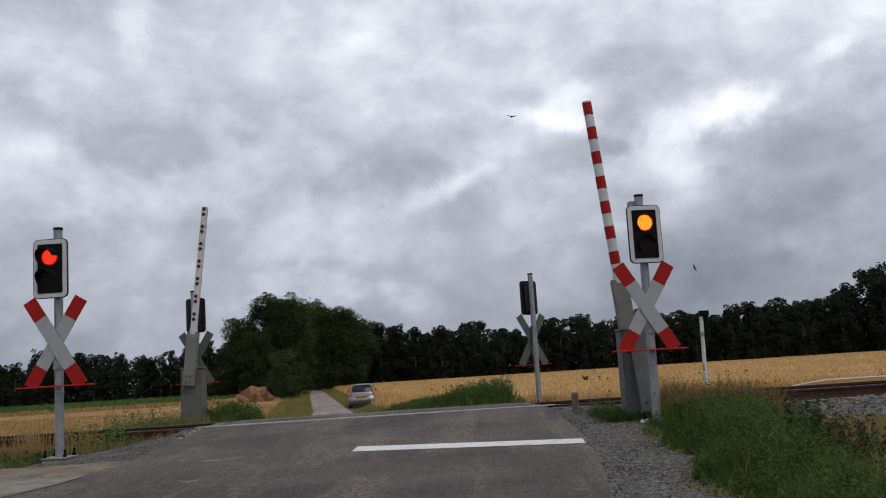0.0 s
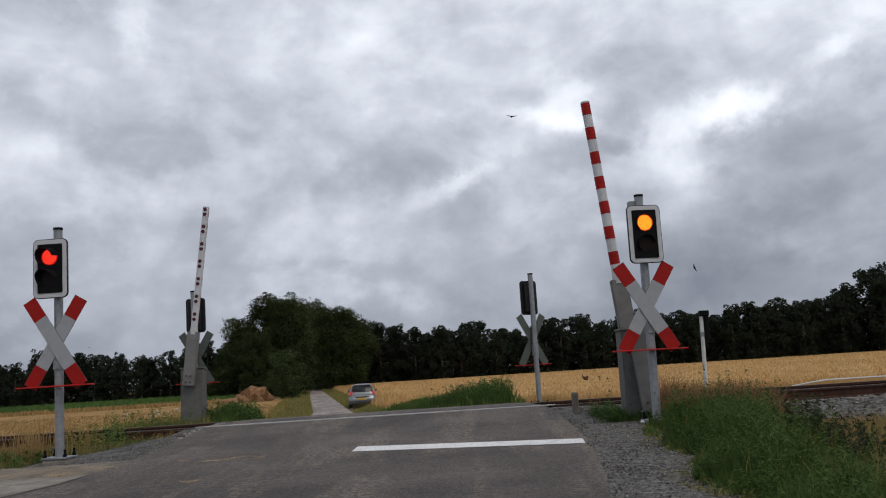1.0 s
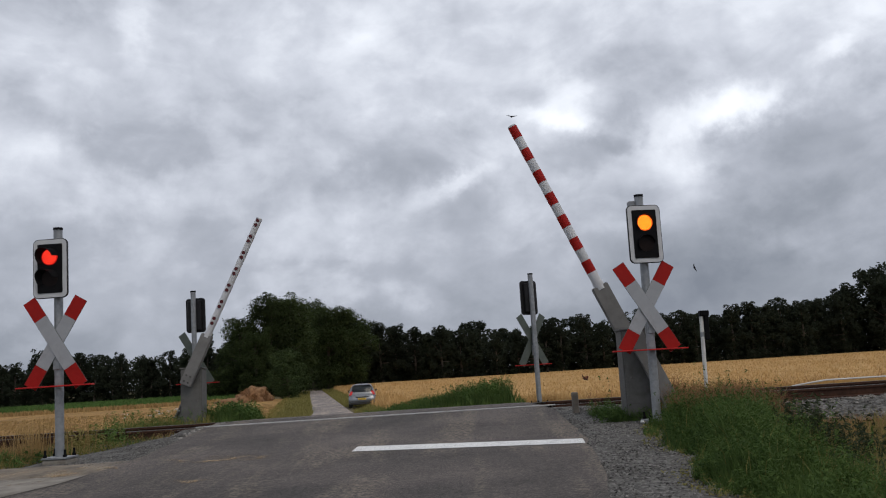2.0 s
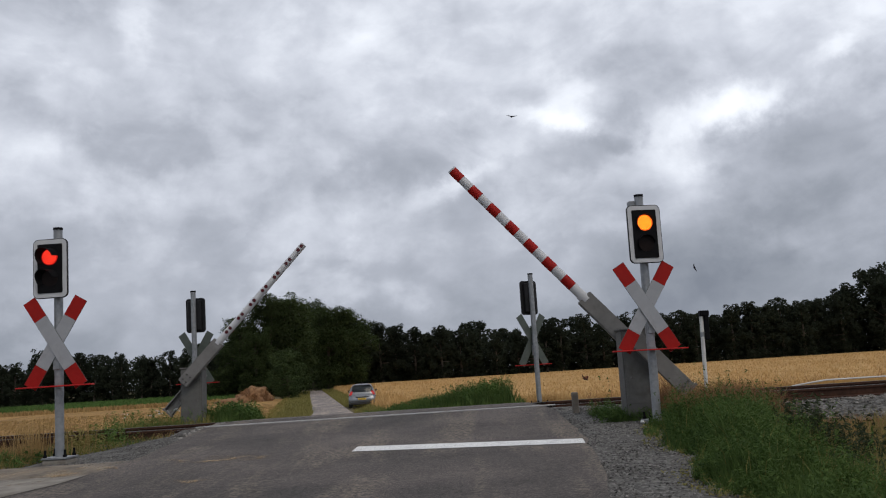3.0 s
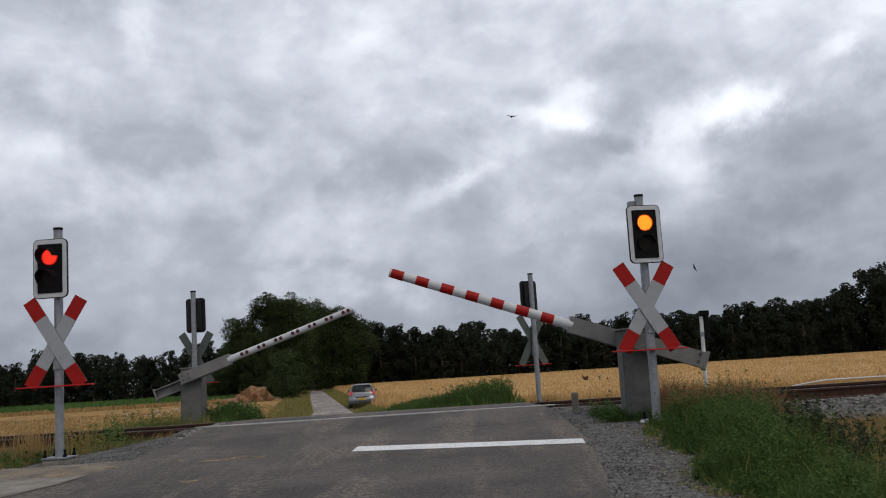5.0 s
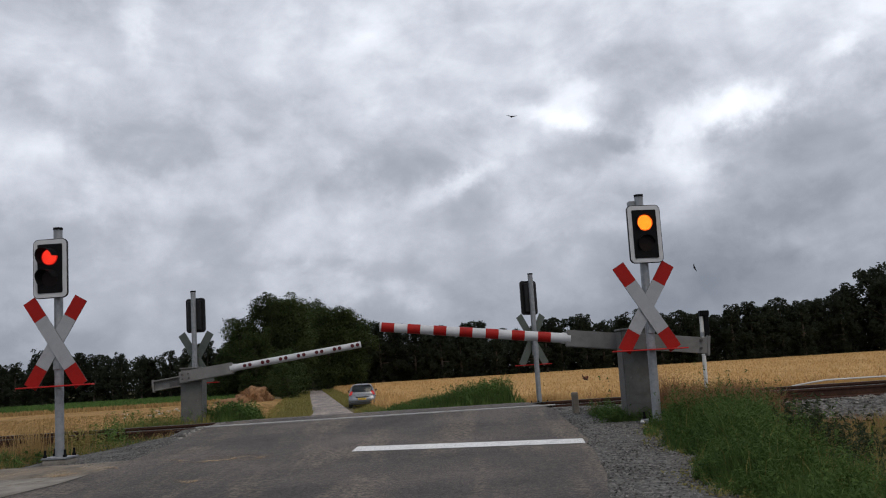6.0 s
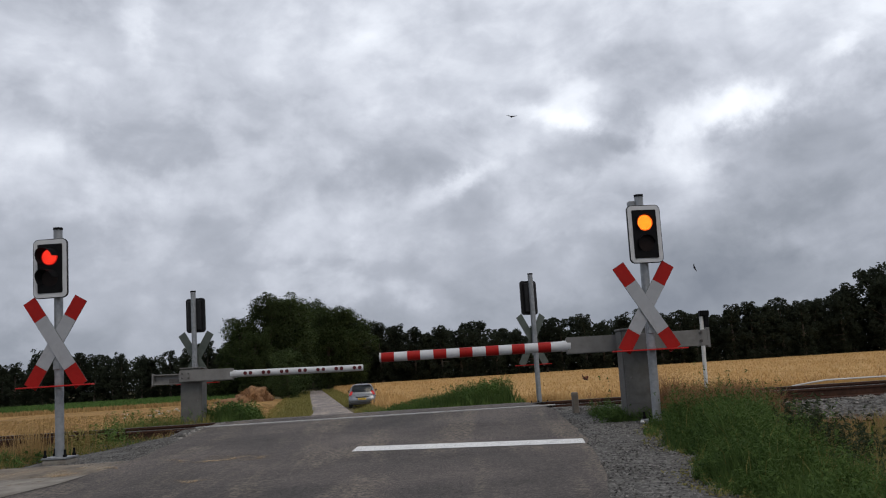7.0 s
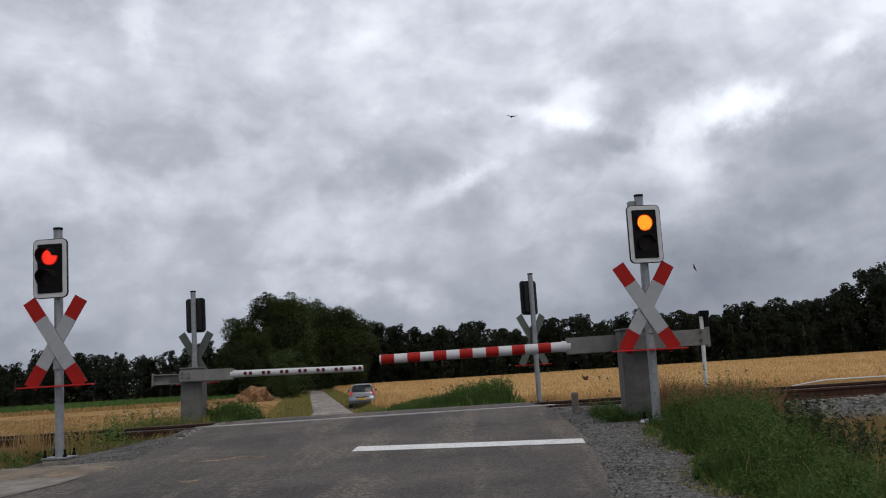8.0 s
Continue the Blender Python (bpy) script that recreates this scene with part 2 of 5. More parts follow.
M_BLACK = surface("black_plastic", [(0.3, (0.005, 0.005, 0.006)), (0.7, (0.009, 0.009, 0.010))], 8, 0.6, 0.0, 0.06, 100, spec=0.06)
M_DARKBACK = surface("dark_back_panel", [(0.3, (0.009, 0.009, 0.010)), (0.7, (0.016, 0.016, 0.018))], 6, 0.5, 0.0, 0.06, 100, spec=0.2)
M_SHEETBACK = surface("weathered_aluminium_back", [(0.3, (0.065, 0.080, 0.072)), (0.7, (0.105, 0.120, 0.108))], 5, 0.6, 0.1, 0.06, 90, ((0.07, 0.085, 0.065), 4, 0.5), spec=0.3)
M_STEEL = surface("dark_steel", [(0.3, (0.06, 0.058, 0.055)), (0.7, (0.11, 0.10, 0.095))], 10, 0.5, 0.6, 0.1, 80)
M_REFLECT = surface("red_reflector", [(0.3, (0.055, 0.006, 0.008)), (0.7, (0.085, 0.009, 0.011))], 20, 0.3, 0.0, 0.05, 200, spec=0.3)
M_LAMP_RED = glow("red_signal_light", (1.0, 0.06, 0.03), 1.5)
M_LAMP_AMBER = glow("amber_signal_light", (1.0, 0.42, 0.03), 1.9)
M_LAMP_RIM = glow("red_orange_lens_glow", (1.0, 0.11, 0.01), 1.4)
M_LAMP_DEEP = glow("deep_red_lens_glow", (0.55, 0.008, 0.006), 1.0)
M_LAMP_OFF = surface("dark_signal_glass", [(0.3, (0.008, 0.005, 0.005)), (0.7, (0.014, 0.009, 0.008))], 12, 0.4, 0.0, 0.1, 300, spec=0.08)
M_ASPHALT = asphalt("asphalt", 0.067, 0.128)
M_LANE = asphalt("worn_pale_asphalt", 0.17, 0.28)
M_PAINT = surface("road_marking_paint", [(0.4, (0.42, 0.42, 0.41)), (0.52, (0.78, 0.78, 0.77))], 80, 0.6, 0.0, 0.3, 120, ((0.36, 0.355, 0.34), 7, 0.7))
M_SOIL = surface("soil_and_short_grass", [(0.3, (0.06, 0.052, 0.026)), (0.5, (0.11, 0.09, 0.048)), (0.7, (0.17, 0.135, 0.078))], 1.1, 0.95, 0.0, 0.6, 30, ((0.06, 0.065, 0.025), 0.5, 0.6), detail=10, spec=0.12)
M_STUBBLE = surface("stubble_field", [(0.36, (0.16, 0.088, 0.028)), (0.5, (0.29, 0.170, 0.058)), (0.64, (0.43, 0.265, 0.095))], 0.9, 0.95, 0.0, 0.7, 12, ((0.20, 0.125, 0.05), 0.15, 0.6), detail=10, spec=0.12)
M_GRAVEL = surface("gravel", [(0.36, (0.045, 0.043, 0.040)), (0.5, (0.10, 0.097, 0.092)), (0.64, (0.20, 0.195, 0.185))], 16, 0.95, 0.0, 0.8, 60, ((0.042, 0.039, 0.034), 0.9, 0.75), detail=12, spec=0.12)
M_STONE = surface("crushed_stone", [(0.3, (0.105, 0.098, 0.09)), (0.7, (0.22, 0.21, 0.195))], 5, 0.9, 0.0, 0.2, 60, island=0.65, spec=0.12)
M_GRIT = surface("shoulder_grit", [(0.3, (0.07, 0.068, 0.065)), (0.7, (0.165, 0.16, 0.153))], 5, 0.9, 0.0, 0.2, 60, island=0.7, spec=0.12)
M_RAIL = surface("rusty_rail", [(0.3, (0.030, 0.015, 0.010)), (0.7, (0.065, 0.030, 0.020))], 9, 0.85, 0.0, 0.3, 70, spec=0.2)
M_RAILTOP = surface("worn_rail_head", [(0.3, (0.075, 0.065, 0.058)), (0.7, (0.14, 0.13, 0.12))], 9, 0.5, 0.3, 0.1, 70)
M_RAILEDGE = surface("bright_rail_head", [(0.3, (0.36, 0.35, 0.35)), (0.7, (0.52, 0.51, 0.50))], 6, 0.5, 0.2, 0.1, 70)
M_APRON = surface("dirty_concrete", [(0.3, (0.17, 0.155, 0.135)), (0.7, (0.27, 0.25, 0.22))], 5, 0.9, 0.0, 0.4, 50, ((0.11, 0.095, 0.075), 1.6, 0.7), detail=10, spec=0.12)
M_SLEEPER = surface("weathered_sleeper", [(0.3, (0.10, 0.085, 0.07)), (0.7, (0.18, 0.16, 0.135))], 6, 0.9, 0.0, 0.4, 60, piece=0.2)
M_BARK = surface("bark", [(0.3, (0.05, 0.04, 0.03)), (0.7, (0.11, 0.09, 0.07))], 3, 0.95, 0.0, 0.8, 12)
M_LEAF = leafy("tree_leaves", (0.019, 0.030, 0.012), (0.062, 0.086, 0.028), 0.3, 0.32)
M_LEAF2 = leafy("far_tree_leaves", (0.024, 0.031, 0.021), (0.038, 0.047, 0.028), 0.3, 0.35)
M_BUSH = leafy("bush_leaves", (0.026, 0.042, 0.016), (0.075, 0.108, 0.037), 0.3, 0.2)
M_GRASS = leafy("green_grass", (0.034, 0.066, 0.018), (0.130, 0.195, 0.055), 0.2)
M_WEED = leafy("broad_green_weeds", (0.030, 0.066, 0.018), (0.120, 0.190, 0.048), 0.2)
M_DRY = leafy("dry_grass", (0.26, 0.165, 0.065), (0.50, 0.34, 0.15), 0.2)
M_WHEAT = leafy("ripe_wheat", (0.34, 0.20, 0.075), (0.62, 0.42, 0.19), 0.1)
M_CROP = leafy("green_crop", (0.05, 0.10, 0.025), (0.11, 0.19, 0.05), 0.1)

M_WHEATBED = surface("wheat_bed", [(0.3, (0.30, 0.17, 0.06)), (0.5, (0.42, 0.26, 0.10)), (0.7, (0.55, 0.36, 0.16))], 0.5, 0.95, 0, 0.8, 9, ((0.34, 0.20, 0.08), 0.08, 0.4), detail=10, spec=0.12)
M_DRYRED = leafy("reddish_dry_grass", (0.18, 0.09, 0.045), (0.36, 0.21, 0.11), 0.2)
M_DOCK = leafy("dock_leaves", (0.018, 0.030, 0.014), (0.045, 0.055, 0.025), 0.2)
M_VERGE = leafy("verge_grass", (0.12, 0.125, 0.036), (0.29, 0.25, 0.085), 0.1)
M_PALE = surface("pale_plastic", [(0.3, (0.50, 0.50, 0.49)), (0.7, (0.62, 0.62, 0.60))], 7, 0.5, 0, 0.05, 90, ((0.35, 0.34, 0.32), 6, 0.4))

# ---------------------------------------------------------------- mesh helpers


def part(name, bm, material, parent=None, label=""):
    """Links a bmesh as one mesh object, under a thing or a part."""
    me = bpy.data.meshes.new(name)
    bm.normal_update()
    bm.to_mesh(me)
    bm.free()
    me.materials.append(material)
    ob = new(name, me)
    if parent is not None:
        ob.parent = parent
    return tagged(ob, label)


def mesh_of(name, verts, faces, material, parent=None):
    me = bpy.data.meshes.new(name)
    me.from_pydata(verts, [], faces)
    me.materials.append(material)
    ob = new(name, me)
    if parent is not None:
        ob.parent = parent
    return ob


def smooth(ob, angle=40):
    for p in ob.data.polygons:
        p.use_smooth = True
    ob.data.set_sharp_from_angle(angle=radians(angle))
    return ob


def box(bm, x0, x1, y0, y1, z0, z1, bevel=0.0, segs=1):
    r = bmesh.ops.create_cube(bm, size=1.0, matrix=Matrix.Translation(((x0 + x1) / 2, (y0 + y1) / 2, (z0 + z1) / 2)) @ Matrix.Diagonal((x1 - x0, y1 - y0, z1 - z0, 1)))
    if bevel:
        edges = list({e for v in r["verts"] for e in v.link_edges})
        bmesh.ops.bevel(bm, geom=edges, offset=bevel, segments=segs, affect="EDGES")
    return bm


def rod(bm, a, b, r0, r1=None, n=16, caps=True):
    a, b = Vector(a), Vector(b)
    r1 = r0 if r1 is None else r1
    m = Matrix.Translation((a + b) / 2) @ (b - a).to_track_quat("Z", "Y").to_matrix().to_4x4()
    bmesh.ops.create_cone(bm, cap_ends=caps, segments=n, radius1=r0, radius2=r1, depth=(b - a).length, matrix=m)
    return bm


def plate(bm, w, h, y0, y1, cz, corner, n=6):
    """An upright rounded plate w by h from y0 to y1, centred on x = 0, z = cz."""
    pts = []
    for cx, cy, a0 in ((w / 2 - corner, h / 2 - corner, 0), (-w / 2 + corner, h / 2 - corner, 90), (-w / 2 + corner, -h / 2 + corner, 180), (w / 2 - corner, -h / 2 + corner, 270)):
        for i in range(n + 1):
            a = radians(a0 + 90 * i / n)
            pts.append((cx + corner * math.cos(a), cz + cy + corner * math.sin(a)))
    f = [bm.verts.new((x, y0, z)) for x, z in pts]
    b = [bm.verts.new((x, y1, z)) for x, z in pts]
    bm.faces.new(f)
    bm.faces.new(b[::-1])
    for i in range(len(pts)):
        j = (i + 1) % len(pts)
        bm.faces.new((f[j], f[i], b[i], b[j]))
    return bm


def lerp_table(table, t):
    if t <= table[0][0]:
        return table[0][1]
    for (a, x), (b, y) in zip(table, table[1:]):
        if t <= b:
            u = (t - a) / (b - a)
            return x + (y - x) * u
    return table[-1][1]


# ---------------------------------------------------------------- cloud layer that drifts
def cloud_layer():
    m = bpy.data.materials.new("cloud_layer")
    m.use_nodes = True
    n = Nodes(m.node_tree)
    way = n.vmath("NORMALIZE", n.add("ShaderNodeTexCoord").outputs["Object"])
    v = cloud_spots(n, way, cloud_colour(n, way), BRIGHT_GAPS + HAZE, DARK_BANKS)
    e = n.add("ShaderNodeEmission")
    n.put(e.inputs[0], n.ramp(v, CLOUD_RAMP))
    e.inputs[1].default_value = 1.22
    n.tree.links.new(e.outputs[0], n.add("ShaderNodeOutputMaterial").inputs[0])
    verts, faces = [], []
    cols, rows_ = 48, 24
    for j in range(rows_ + 1):
        el = radians(-1.5 + 46.5 * j / rows_)
        for i in range(cols + 1):
            az = radians(-50 + 100 * i / cols)
            verts.append((2500 * math.sin(az) * math.cos(el), 2500 * math.cos(az) * math.cos(el), 2500 * math.sin(el)))
    w = cols + 1
    faces = [(j * w + i, j * w + i + 1, (j + 1) * w + i + 1, (j + 1) * w + i) for j in range(rows_) for i in range(cols)]
    ob = mesh_of("backdrop", verts, faces, m)
    return tagged(smooth(ob, 80), "grey overcast cloud layer with bright gaps", "sky", kind="structure")


clouds = cloud_layer()

# ---------------------------------------------------------------- ground
ROAD_Z = [(-30, -0.5), (0, -0.12), (10.8, 0.205), (13.5, 0.31), (15.3, 0.405), (17.3, 0.405), (19.5, 0.33), (23, 0.10), (32, -0.5), (50, -0.90), (400, -1.0), (3000, -2.0)]
ROAD_L = [(-30, -9.0), (0, -6.0), (6, -5.2), (9, -4.42), (9.8, -4.18), (11.8, -4.02), (16, -4.13), (18.6, -4.1), (22, -4.3), (30, -5.2), (54, -8.15), (100, -15.35), (140, -21.5), (185, -28.5)]
ROAD_R = [(-30, 0.2), (0, 0.6), (6.4, 1.05), (8.5, 1.33), (10.7, 1.51), (12, 1.58), (14.5, 1.6), (18.6, 1.35), (21, 0.3), (25, -1.1), (30, -2.4), (54, -6.0), (100, -13.2), (140, -19.45), (185, -26.5)]
SIDE_Z = [(19, 0.2), (21.5, 0.08), (24, -0.45), (28, -0.75), (40, -0.92), (400, -1.02), (3000, -2.0)]
RAIL_Z = 0.41
TRACK = (15.5, 17.0)


def road_z(y):
    return lerp_table(ROAD_Z, y)


def ground_z(x, y):
    z = road_z(y)
    l, r = lerp_table(ROAD_L, y), lerp_table(ROAD_R, y)
    off = max(l - x, x - r, 0.0)
    k = min(off / 0.8, 1.0)
    bed = 0.0
    if 13.6 < y < 19.0:
        bed = min((y - 13.6) / 0.8, (19.0 - y) / 0.8, 1.0)
    z -= 0.03 + k * (0.19 * bed) + 0.06 * min(off / 0.3, 1.0) * (1 - bed)
    if off > 0.5 and y < 175:
        z += 0.05 * noise.noise((x * 0.5, y * 0.5, 0.3)) * min(off - 0.5, 1.0)
    if y > 19 and off > 1.2:
        z += (lerp_table(SIDE_Z, y) - z) * min((off - 1.2) / 3.0, 1.0)
    if x > 2.2 and y < 15.2:
        z -= 0.26 * min(max(x - 3.0, 0) / 2.0, 1.0) * min((15.2 - y) / 1.2, 1.0)
    return z


def build_ground():
    xs = [-3000, -1500, -700, -350, -200, -130, -90, -70, -55, -45, -36, -30, -26, -22, -19] + [i * 0.5 for i in range(-34, 35)] + [19, 22, 26, 30, 36, 45, 55, 70, 90, 130, 200, 350, 700, 1500, 3000]
    ys = [-3000, -1000, -300, -100, -40, -20, -10, -5] + [i * 0.4 for i in range(0, 66)] + [27, 28, 30, 32, 34, 37, 40, 44, 48, 54, 60, 70, 80, 92, 105, 120, 140, 160, 175, 220, 300, 500, 900, 1600, 3000]
    verts = [(x, y, ground_z(x, y)) for y in ys for x in xs]
    w = len(xs)
    faces = [(j * w + i, j * w + i + 1, (j + 1) * w + i + 1, (j + 1) * w + i) for j in range(len(ys) - 1) for i in range(w - 1)]
    ob = mesh_of("ground", verts, faces, M_SOIL)
    return tagged(smooth(ob, 60), "earthy ground with thin grass, falling away past the track", "ground", kind="structure")


def strip(name, ys, left, right, height, material, cols=8):
    verts, faces = [], []
    for y in ys:
        l, r = left(y), right(y)
        for i in range(cols + 1):
            x = l + (r - l) * i / cols
            verts.append((x, y, height(x, y)))
    w = cols + 1
    for j in range(len(ys) - 1):
        for i in range(cols):
            faces.append((j * w + i, j * w + i + 1, (j + 1) * w + i + 1, (j + 1) * w + i))
    return smooth(mesh_of(name, verts, faces, material), 60)


build_ground()
ys = [-30, -20, -10] + [i * 0.4 for i in range(0, 58)] + [24, 26, 28, 30, 34, 40, 47, 54, 70, 90, 115, 135, 152]


def edge_wobble(y, k):
    return 0.05 * noise.noise((y * 1.7, k, 0.0)) + 0.03 * noise.noise((y * 6.0, k, 3.0))


road = strip("road", [y for y in ys if y < 23.9], lambda y: lerp_table(ROAD_L, y) + edge_wobble(y, 1), lambda y: lerp_table(ROAD_R, y) + edge_wobble(y, 5), lambda x, y: road_z(y), M_ASPHALT, 14)
tagged(road, "grey worn asphalt lane climbing over the railway track", "road", kind="structure")
lane = strip("far_lane", [22.8] + [y for y in ys if y > 22.9], lambda y: lerp_table(ROAD_L, y) + edge_wobble(y, 1), lambda y: lerp_table(ROAD_R, y) + edge_wobble(y, 5), lambda x, y: road_z(y), M_LANE, 10)
tagged(lane, "pale worn narrow lane leading away past the crossing", "road", kind="structure")

# stop line across the approach lane
bm = bmesh.new()
rows = []
for i in range(25):
    u = i / 24
    for k in (0, 1):
        x = -1.23 + 2.68 * u + 0.03 * k
        y = 11.02 - 0.61 * u + 0.46 * k
        rows.append(bm.verts.new((x, y, road_z(y) + 0.006)))
for i in range(24):
    bm.faces.new((rows[2 * i], rows[2 * i + 2], rows[2 * i + 3], rows[2 * i + 1]))
tagged(part("stop_line", bm, M_PAINT), "white painted stop line across the approach lane", "road marking", kind="structure")


# ---------------------------------------------------------------- signals
def level_signal(lamp, rim, head_turn, hood_turn=0, hood_long=0.06, head_x=0.0, buck_x=0.0):
    """A level-crossing light signal with a crossbuck on one steel pole. Front towards -y."""
    thing = new("crossing_signal")
    bm = bmesh.new()
    rod(bm, (0, 0, 0), (0, 0, 2.98), 0.057, n=20)
    smooth(part("pole", bm, M_GALV, thing, "galvanised steel pole"))
    bm = bmesh.new()
    rod(bm, (0, 0, 2.98), (0, 0, 3.01), 0.062, n=20)
    smooth(part("pole_cap", bm, M_BLACK, thing, "black plastic pole cap"))
    bm = bmesh.new()
    box(bm, -0.17, 0.17, -0.17, 0.17, 0, 0.025, 0.004)
    foot = part("base_plate", bm, M_GALV, thing)
    for sx in (-1, 1):
        for sy in (-1, 1):
            bm = bmesh.new()
            rod(bm, (sx * 0.13, sy * 0.13, 0.0), (sx * 0.13, sy * 0.13, 0.12), 0.015, n=6)
            rod(bm, (sx * 0.13, sy * 0.13, 0.025), (sx * 0.13, sy * 0.13, 0.055), 0.026, n=6)
            part("anchor_bolt", bm, M_BLACK, foot)
    bm = bmesh.new()
    box(bm, -0.165, 0.165, -0.165, 0.165, -0.5, -0.004, 0.02)
    part("footing", bm, M_APRON, thing, "concrete footing")
    # signal head
    cz = 2.455
    head = smooth(part("backboard", plate(bmesh.new(), 0.46, 0.78, -0.13, -0.10, cz, 0.07), M_DARKBACK, thing, "dark rounded backboard"))
    head.matrix_basis = pose(head_x, 0, 0, 0, 0, head_turn)
    smooth(part("border", plate(bmesh.new(), 0.442, 0.762, -0.136, -0.128, cz, 0.063), M_WHITE, head, "white reflective border"))
    bm = bmesh.new()
    plate(bm, 0.33, 0.645, -0.146, -0.134, cz, 0.012, 3)
    part("front_panel", bm, M_BLACK, head, "black front panel")
    bm = bmesh.new()
    box(bm, -0.16, 0.16, -0.10, -0.02, cz - 0.33, cz + 0.33, 0.015)
    part("housing", bm, M_DARKBACK, head)
    for z, mat, name in ((cz + 0.15, lamp, "upper_lens"), (cz - 0.13, None, "lower_lens")):
        bm = bmesh.new()
        rod(bm, (0.0, -0.15, z), (0.0, -0.145, z), 0.107, n=32)
        lens = part(name, bm, rim if mat else M_LAMP_OFF, head, "glowing signal lens" if mat else "dark signal lens")
        if mat:
            bm = bmesh.new()
            for ring, count in ((0, 1), (1, 6), (2, 12), (3, 18), (4, 24)):
                for i in range(count):
                    a = 2 * math.pi * i / count + ring
                    x, zz = ring * 0.0215 * math.cos(a), ring * 0.0215 * math.sin(a)
                    bmesh.ops.create_circle(bm, cap_ends=True, segments=6, radius=0.0088, matrix=Matrix.Translation((x, -0.1535, z + zz)) @ Matrix.Rotation(radians(90), 4, "X"))
            part("light_cluster", bm, mat, lens, "lit cluster of small lights")
        # hood: half tube over the lens, open below
        bm = bmesh.new()
        ring = []
        for i in range(17):
            a = radians(5 + 222 * i / 16)
            c, s = math.cos(a), math.sin(a)
            d = hood_long - hood_long * 0.3 * (1 - max(s, -0.2))
            skew = math.tan(radians(hood_turn))
            ring.append([bm.verts.new((r * c + skew * (-0.146 - y), y, z + r * s)) for r, y in ((0.112, -0.146), (0.112, -0.146 - d), (0.117, -0.146 - d), (0.117, -0.146))])
        for p, q in zip(ring, ring[1:]):
            for k in range(3):
                bm.faces.new((p[k], q[k], q[k + 1], p[k + 1]))
        part("hood", bm, M_BLACK, head, "short black lens hood")
    # crossbuck
    cx = 1.485
    for turn, y in ((31.5, -0.085), (-31.5, -0.102)):
        bm = bmesh.new()
        box(bm, -0.091, 0.091, -0.004, 0.004, -0.66, 0.66, 0.001)
        beam = part("crossbuck_arm", bm, M_SHEETBACK, thing, "white crossbuck arm with red ends")
        beam.matrix_basis = pose(buck_x, y, cx, 0, turn, 0)
        for z0, z1, mat, name in ((-0.658, -0.372, M_RED, "red_end"), (-0.370, 0.370, M_SHEET, "white_middle"), (0.372, 0.658, M_RED, "red_end")):
            bm = bmesh.new()
            box(bm, -0.089, 0.089, -0.0065, -0.0045, z0, z1)
            part(name, bm, mat, beam)
    bm = bmesh.new()
    box(bm, -0.045, 0.045, -0.08, 0.06, cx - 0.35, cx - 0.12, 0.008)
    part("clamp_bracket", bm, M_GALV, thing)
    bm = bmesh.new()
    box(bm, buck_x - 0.5, buck_x + 0.5, -0.17, -0.06, 0.915, 0.933, 0.004)
    part("guard_bar", bm, M_REDBAR, thing, "thin red horizontal guard bar")
    return thing


GROUP = "crossing signals on both sides"
sig = level_signal(M_LAMP_RED, M_LAMP_DEEP, 0, -30, 0.11, -0.045)
sig.matrix_basis = pose(-5.095, 12.0, 0.285, 0, 0, -3)
tagged(sig, "grey steel crossing signal with red light and crossbuck", "railway signal", GROUP)
sig = level_signal(M_LAMP_AMBER, M_LAMP_RIM, 2, buck_x=-0.05)
sig.matrix_basis = pose(2.66, 12.2, 0.27, 0, 0.4, 6)
tagged(sig, "crossing signal with glowing amber light beside the tall grass", "railway signal", GROUP)
bm = bmesh.new()
box(bm, -0.14, -0.05, 0.0, 0.1, 2.80, 2.93, 0.01)
part("junction_box", bm, M_GALV, sig)
back = level_signal(None, None, 0)
back.matrix_basis = pose(-5.73, 20.7, 0.23, 0, 0, 170)
tagged(back, "crossing signal seen from its dark unlit back", "railway signal", GROUP)
far = copy_thing(back, pose(1.96, 21.0, 0.17, 0, 0, 213))


